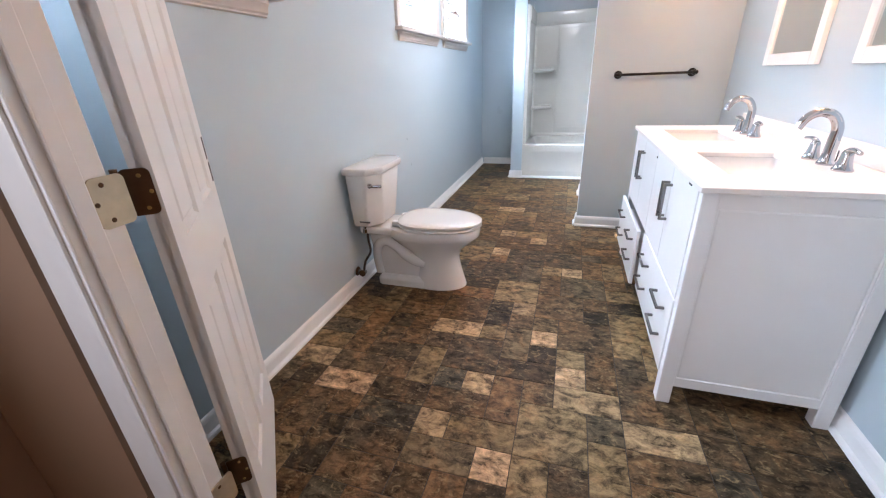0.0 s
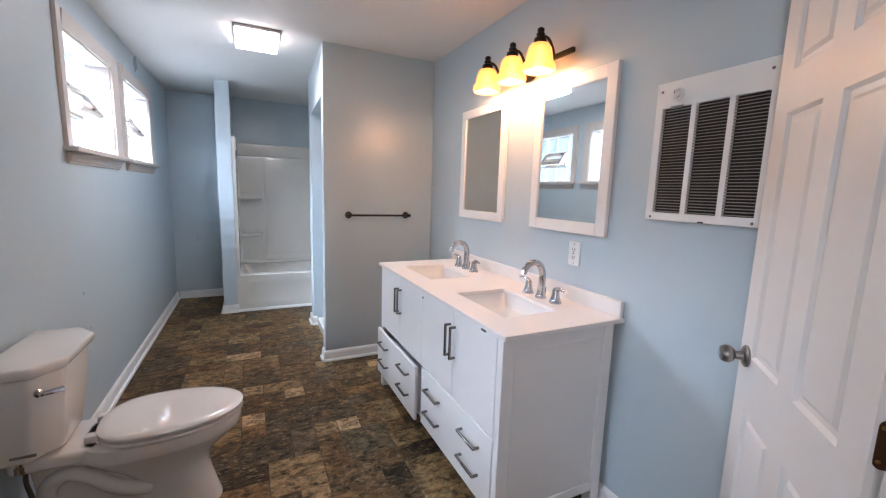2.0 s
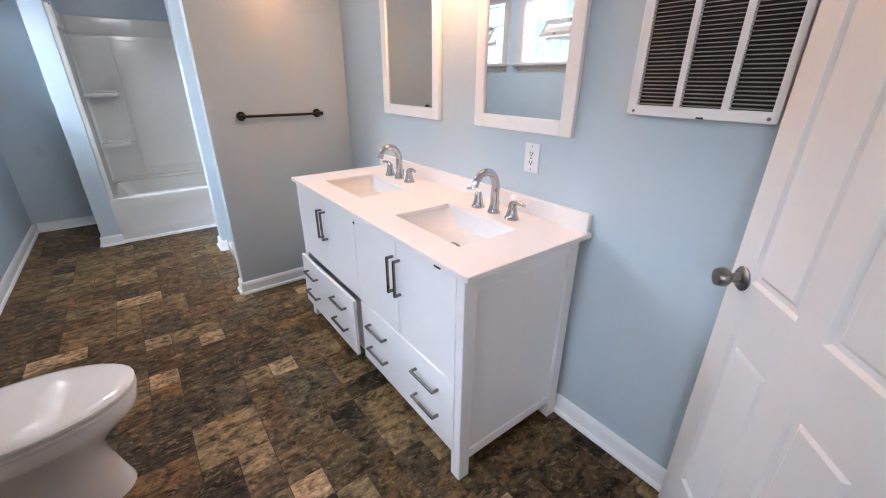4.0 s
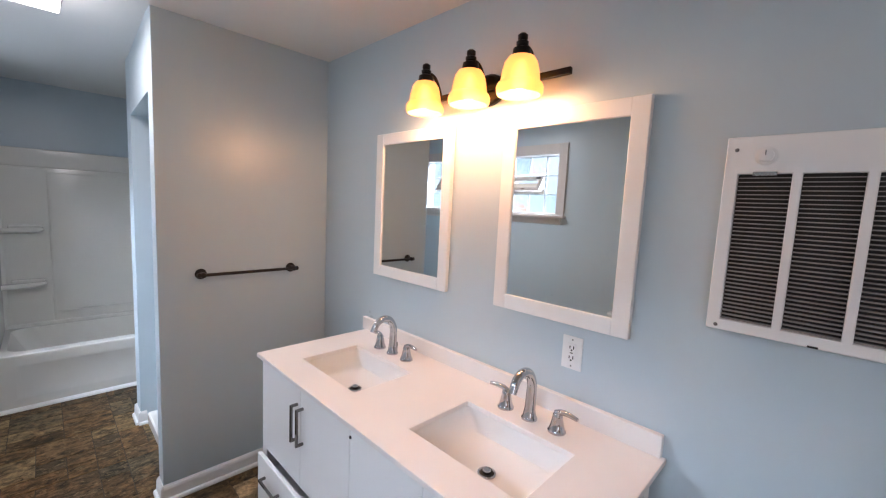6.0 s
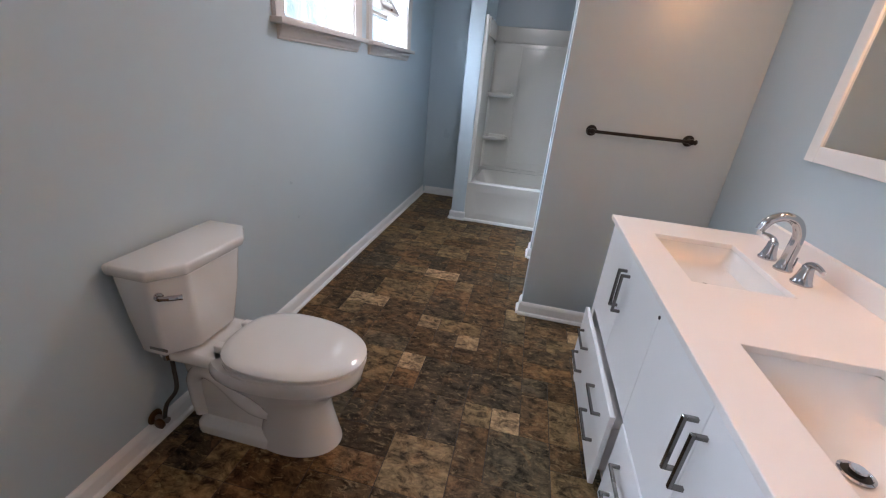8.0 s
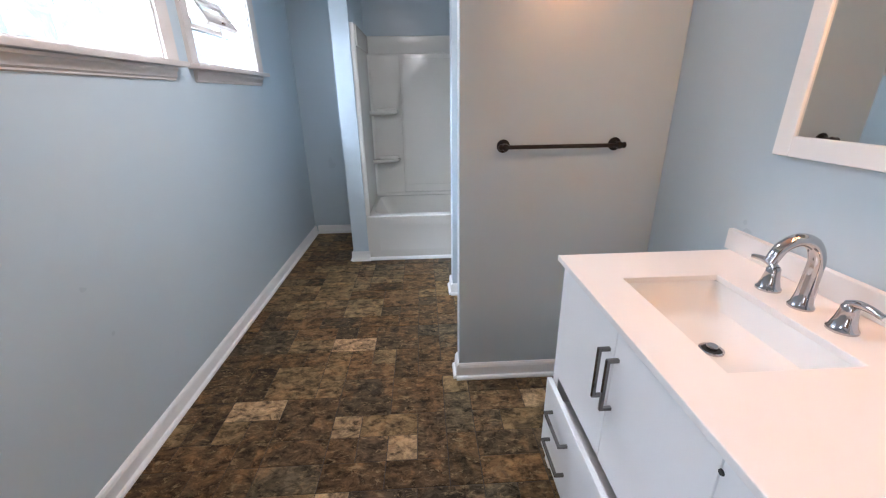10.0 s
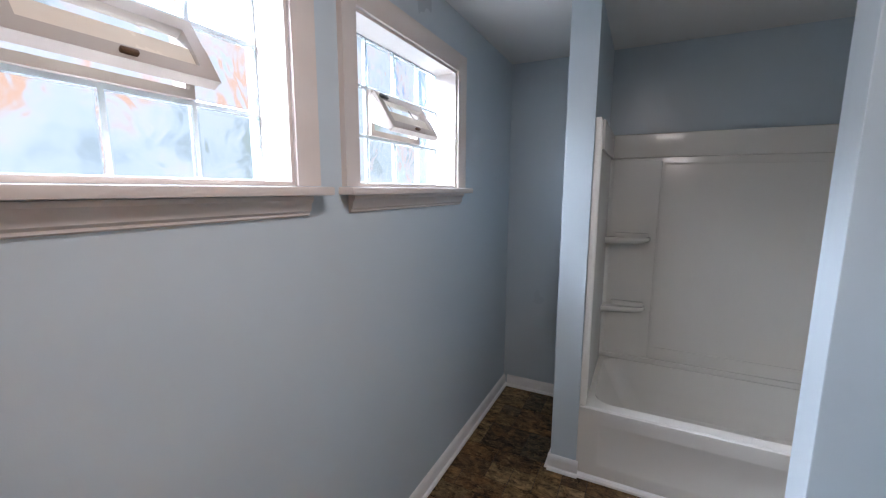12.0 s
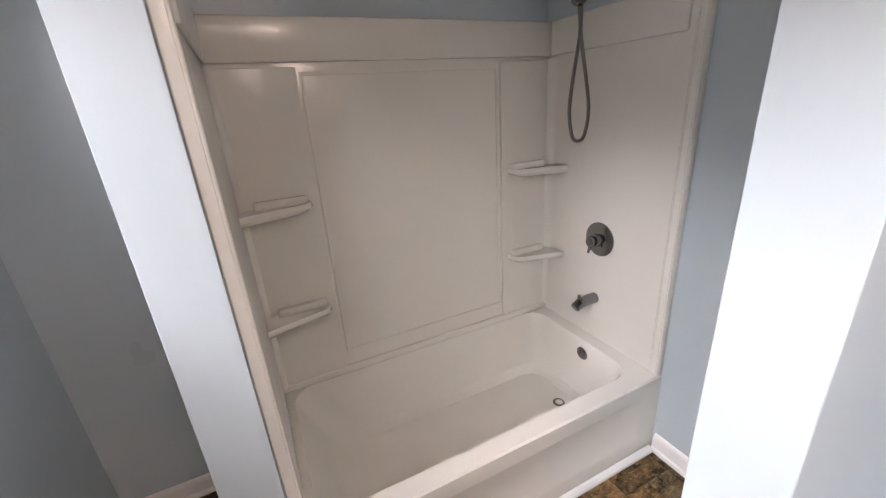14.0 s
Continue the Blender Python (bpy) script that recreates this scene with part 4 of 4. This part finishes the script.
# ---- bathtub and surround ----
TX0, TX1, TY0, TY1, TH = X_COL1 + 0.0005, X_ALC - 0.0005, Y_TUB + 0.008, Y_END - 0.012, 0.412
tub = thing("bathtub", pose((TX0 + TX1) / 2, TY0, 0), "white acrylic alcove bathtub with a plain apron", "bathtub")
a, d = (TX1 - TX0) / 2, TY1 - TY0
rings = [rrect(-a, a, 0, d, TH - 0.030, 0.012), rrect(-a, a, 0, d, TH - 0.008, 0.012), rrect(-a + 0.008, a - 0.008, 0.008, d - 0.008, TH, 0.012),
         rrect(-a + 0.062, a - 0.095, 0.078, d - 0.058, TH, 0.10), rrect(-a + 0.072, a - 0.103, 0.088, d - 0.066, TH - 0.014, 0.10),
         rrect(-a + 0.150, a - 0.120, 0.112, d - 0.090, 0.24, 0.11), rrect(-a + 0.235, a - 0.135, 0.135, d - 0.115, 0.115, 0.12),
         rrect(-a + 0.300, a - 0.170, 0.175, d - 0.155, 0.078, 0.10), rrect(-a + 0.60, a - 0.40, 0.30, d - 0.30, 0.070, 0.04)]
part("shell", loft(rings, cap0=False), ACRYL, tub)
ap = cells([-a, -a + 0.10, a - 0.10, a], [0.0, 0.075, 0.330, TH - 0.028], 0.004, 0.03, set(), lambda u, v, q: Vector((u, q, v)))
ap.normal_update()
for f in [f for f in ap.faces if abs(f.calc_center_median().x) < 0.01 and abs(f.calc_center_median().z - 0.2025) < 0.02 and f.calc_center_median().y < 0.01]:
    bmesh.ops.inset_individual(ap, faces=[f], thickness=0.02, depth=-0.008)
part("apron", ap, ACRYL, tub)
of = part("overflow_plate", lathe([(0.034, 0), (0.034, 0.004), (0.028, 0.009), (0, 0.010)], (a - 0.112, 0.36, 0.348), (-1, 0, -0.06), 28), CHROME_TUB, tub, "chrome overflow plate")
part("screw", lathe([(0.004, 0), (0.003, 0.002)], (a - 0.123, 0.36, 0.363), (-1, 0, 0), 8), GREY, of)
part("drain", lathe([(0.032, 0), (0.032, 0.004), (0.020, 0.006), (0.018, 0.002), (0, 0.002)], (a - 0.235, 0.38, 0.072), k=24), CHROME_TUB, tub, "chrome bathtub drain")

SZ = 1.920          # top of the surround
YB = TY1 - 0.045    # face of the back panel
sur = thing("tub_surround", pose((TX0 + TX1) / 2, YB, TH), "glossy white acrylic tub surround with moulded corner shelves", "tub surround")
hS = SZ - TH
part("back_panel", box(-a, a, 0.0, 0.040, 0.0, hS, 0.004, 2), ACRYL, sur)
pw = [(-a + 0.030, -a + 0.325), (a - 0.325, a - 0.030)]
for x0, x1 in pw:
    part("corner_column", box(x0, x1, -0.014, 0.002, 0.030, hS - 0.165, 0.006, 3), ACRYL, sur)
part("top_band", box(-a + 0.005, a - 0.005, -0.015, 0.002, hS - 0.150, hS - 0.002, 0.010, 3), ACRYL, sur)
fr = cells([-a + 0.335, -a + 0.347, a - 0.347, a - 0.335], [0.108, 0.120, hS - 0.195, hS - 0.183], -0.007, 0.002, {(1, 1)}, lambda u, v, q: Vector((u, q, v)))
part("centre_bead", fr, ACRYL, sur)
part("ledge", box(-a + 0.02, a - 0.02, -0.022, 0.002, 0.004, 0.040, 0.010, 3), ACRYL, sur)
for side, x in ((-1, -a), (1, a)):
    x0, x1 = (x, x + 0.030) if side < 0 else (x - 0.030, x)
    yf = TY0 - YB
    part("side_panel", box(x0, x1, yf + 0.004, -0.001, 0.0, hS, 0.008, 3), ACRYL, sur)
    for q, w in ((0.006, 0.010), (0.040, 0.008)):
        part("edge_bead", tube([(x0 + (0.030 if side < 0 else 0), yf + q + w / 2, 0.006), (x0 + (0.030 if side < 0 else 0), yf + q + w / 2, hS - 0.01 - q)], w / 2, 10), ACRYL, sur)
    part("side_band", box(*((x1 - 0.002, x1 + 0.012) if side < 0 else (x0 - 0.012, x0 + 0.002)), yf + 0.07, -0.02, hS - 0.150, hS - 0.004, 0.008, 3), ACRYL, sur)
    xi = x1 if side < 0 else x0
    cv = [Vector((xi - side * 0.060 * (1 - math.sin(t)), -0.060 * (1 - math.cos(t)), 0)) for t in [math.pi / 2 * k / 8 for k in range(9)]]
    ring = [Vector((xi + side * 0.001, 0.001, 0))] + cv
    part("corner_cove", loft([[p + Vector((0, 0, z)) for p in ring] for z in (0.03, hS - 0.16)]), ACRYL, sur)
    for z in (0.843, 0.385):
        # shelf: a rounded tray with a raised lip across the corner
        w = 0.262
        outline = [(0.0, 0.0), (w, 0.0), (w, -0.060), (w - 0.010, -0.085), (w - 0.035, -0.098), (0.14, -0.118), (0.075, -0.135), (0.03, -0.150), (0.0, -0.158)]
        rr = []
        for zz, s in ((-0.030, 0.80), (-0.020, 0.93), (-0.006, 1.0), (0.008, 1.0), (0.014, 0.97), (0.013, 0.92), (0.006, 0.87)):
            rr.append([Vector((xi - side * (px * s), py * s, z + zz)) for px, py in outline])
        part("corner_shelf", loft(rr), ACRYL, sur)
        part("shelf_upstand", box(*sorted((xi - side * 0.05, xi - side * (w - 0.012))), -0.050, -0.008, z + 0.004, z + 0.036, 0.014, 4), ACRYL, sur)

# fittings on the foot wall
XW = TX1 - 0.030
val = thing("shower_valve", pose(XW, 6.040, 0.945), "round chrome shower valve plate with knob", "valve")
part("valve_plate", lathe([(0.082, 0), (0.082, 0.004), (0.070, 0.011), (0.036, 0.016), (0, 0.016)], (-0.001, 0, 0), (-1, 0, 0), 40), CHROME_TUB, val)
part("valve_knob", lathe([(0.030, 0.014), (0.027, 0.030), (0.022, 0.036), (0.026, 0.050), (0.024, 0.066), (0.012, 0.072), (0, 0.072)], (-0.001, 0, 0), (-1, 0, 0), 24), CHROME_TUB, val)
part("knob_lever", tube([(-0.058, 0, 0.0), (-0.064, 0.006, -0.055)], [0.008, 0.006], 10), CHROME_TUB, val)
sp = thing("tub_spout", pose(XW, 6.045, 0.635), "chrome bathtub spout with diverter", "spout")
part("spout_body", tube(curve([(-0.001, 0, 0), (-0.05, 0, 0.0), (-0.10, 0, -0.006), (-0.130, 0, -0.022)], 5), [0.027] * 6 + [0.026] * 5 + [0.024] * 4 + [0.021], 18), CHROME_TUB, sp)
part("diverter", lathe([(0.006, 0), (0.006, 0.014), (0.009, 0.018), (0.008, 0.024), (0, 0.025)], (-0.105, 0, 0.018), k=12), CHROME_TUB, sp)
sh = thing("hand_shower", pose(X_ALC, 6.115, 2.145), "chrome hand shower on a wall arm with hanging hose", "shower head")
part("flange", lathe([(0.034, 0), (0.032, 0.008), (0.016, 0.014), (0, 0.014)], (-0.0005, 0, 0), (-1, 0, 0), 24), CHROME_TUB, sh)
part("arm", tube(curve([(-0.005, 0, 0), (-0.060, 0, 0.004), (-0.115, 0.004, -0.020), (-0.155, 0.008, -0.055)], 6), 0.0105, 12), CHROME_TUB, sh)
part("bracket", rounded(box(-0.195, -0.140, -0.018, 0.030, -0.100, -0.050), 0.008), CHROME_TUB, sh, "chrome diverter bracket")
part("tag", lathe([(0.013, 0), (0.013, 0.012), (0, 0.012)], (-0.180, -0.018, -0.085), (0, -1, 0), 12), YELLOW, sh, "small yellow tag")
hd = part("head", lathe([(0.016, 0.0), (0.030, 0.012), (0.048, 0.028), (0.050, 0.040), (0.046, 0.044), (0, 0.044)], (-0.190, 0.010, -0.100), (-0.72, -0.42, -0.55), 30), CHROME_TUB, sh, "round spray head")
ax = Vector((-0.72, -0.42, -0.55)).normalized()
u = ax.orthogonal().normalized()
v = ax.cross(u)
for k in range(10):
    t = 2 * math.pi * k / 10
    r = u * math.cos(t) + v * math.sin(t)
    c = Vector((-0.190, 0.010, -0.100)) + ax * 0.0445
    part("spray_slot", tube([c + r * 0.018, c + r * 0.038], 0.0035, 6), BLACK, hd)
part("wand_handle", tube(curve([(-0.175, 0.004, -0.125), (-0.166, 0.004, -0.165), (-0.152, 0.004, -0.205), (-0.144, 0.004, -0.228)], 5), [0.015] * 3 + [0.024] * 4 + [0.031] * 4 + [0.030, 0.027, 0.021, 0.014, 0.010], 16), CHROME_TUB, sh)
hz = [(-0.142, 0.004, -0.225), (-0.150, -0.004, -0.33), (-0.192, -0.020, -0.50), (-0.212, -0.030, -0.62), (-0.185, -0.026, -0.722), (-0.138, -0.020, -0.740),
      (-0.104, -0.014, -0.712), (-0.086, -0.010, -0.62), (-0.098, 0.0, -0.50), (-0.128, 0.010, -0.34), (-0.150, 0.006, -0.225), (-0.163, 0.0, -0.11)]
part("hose", tube(curve(hz, 8), 0.0075, 10), NICKEL, sh, "stainless braided hose")

# ---- shower pan ----
pan = thing("shower_pan", pose(X_PART + 0.035, (Y_SH0 + Y_SH1) / 2, 0), "white moulded shower pan with a low curb", "shower pan")
b, dd = (Y_SH1 - Y_SH0) / 2 - 0.002, W - X_PART - 0.040
rings = [rrect(0, dd, -b, b, 0.0, 0.02), rrect(0, dd, -b, b, 0.066, 0.02), rrect(0.006, dd - 0.006, -b + 0.006, b - 0.006, 0.072, 0.02),
         rrect(0.062, dd - 0.03, -b + 0.028, b - 0.028, 0.072, 0.03), rrect(0.085, dd - 0.05, -b + 0.05, b - 0.05, 0.040, 0.04),
         rrect(dd / 2 - 0.06, dd / 2 + 0.06, -0.06, 0.06, 0.028, 0.05)]
part("pan", loft(rings), ACRYL, pan)
part("drain", lathe([(0.042, 0), (0.042, 0.003), (0, 0.003)], (dd / 2, 0, 0.0285), k=24), CHROME, pan)

# ---- floor ----
floor = structure("floor", box(-0.16, W + 0.12, -1.0, Y_END + 0.1, -0.06, -0.0022), GROUT, "brown slate-look vinyl floor with staggered blocks", "floor")
U = 0.1287
NX, NY = 18, 52
# the pale blocks of the print: column, row, width, depth
PALE = [(8, 11, 1, 1), (6, 12, 1, 1), (2, 13, 2, 1), (12, 13, 2, 1), (0, 14, 2, 1), (7, 14, 1, 1), (10, 14, 2, 1), (10, 15, 1, 1), (5, 17, 2, 1), (9, 17, 1, 1),
        (8, 19, 1, 1), (10, 23, 1, 1), (6, 25, 1, 1), (8, 27, 1, 1), (6, 28, 1, 1), (2, 29, 2, 1), (13, 29, 1, 1), (5, 33, 2, 1)]
taken, pieces = {(i + q, j + s) for i, j, w, h in PALE for q in range(w) for s in range(h)}, list(PALE)
rng = random.Random(7)
for j in range(NY):
    for i in range(NX):
        if (i, j) in taken:
            continue
        opts = [((2, 1), 0.30), ((1, 2), 0.26), ((1, 1), 0.24), ((2, 2), 0.20)]
        rng.shuffle(opts)
        pick = (1, 1)
        r = rng.random()
        for (w, h), p in opts:
            if r < p:
                pick = (w, h)
                break
            r -= p
        w, h = pick
        if i + w > NX or j + h > NY or any((i + q, j + s) in taken for q in range(w) for s in range(h)):
            w, h = (1, 1)
        for q in range(w):
            for s in range(h):
                taken.add((i + q, j + s))
        pieces.append((i, j, w, h))
shapes, rest, count = {}, bmesh.new(), 0
FX0, FY0 = 0.010, 0.011


def tile_mesh(w, h, x=0.0, y=0.0, bm=None):
    g = 0.0016
    X, Y = w * U - g, h * U - g
    return loft([[Vector((x + a, y + b, z)) for a, b in ((g + k, g + k), (X - k, g + k), (X - k, Y - k), (g + k, Y - k))] for z, k in ((-0.003, 0), (-0.0006, 0), (0.0, 0.0012))], bm, cap0=False)


for i, j, w, h in pieces:
    x, y = FX0 + i * U, FY0 + j * U
    if 1.0 < y < 4.7 and count < 300:
        pale = (i, j, w, h) in PALE
        if (w, h, pale) not in shapes:
            bm = tile_mesh(w, h)
            me = bpy.data.meshes.new("tile")
            bm.to_mesh(me)
            bm.free()
            me.materials.append(TILE_PALE if pale else TILE)
            shapes[(w, h, pale)] = me
        t = new("tile", shapes[(w, h, pale)])
        t.parent = floor
        t.location = (x, y, 0)
        count += 1
    else:
        tile_mesh(w, h, x, y, rest)
far = part("tiles", rest, TILE, floor, flat=True)
far["kind"] = "stuff"
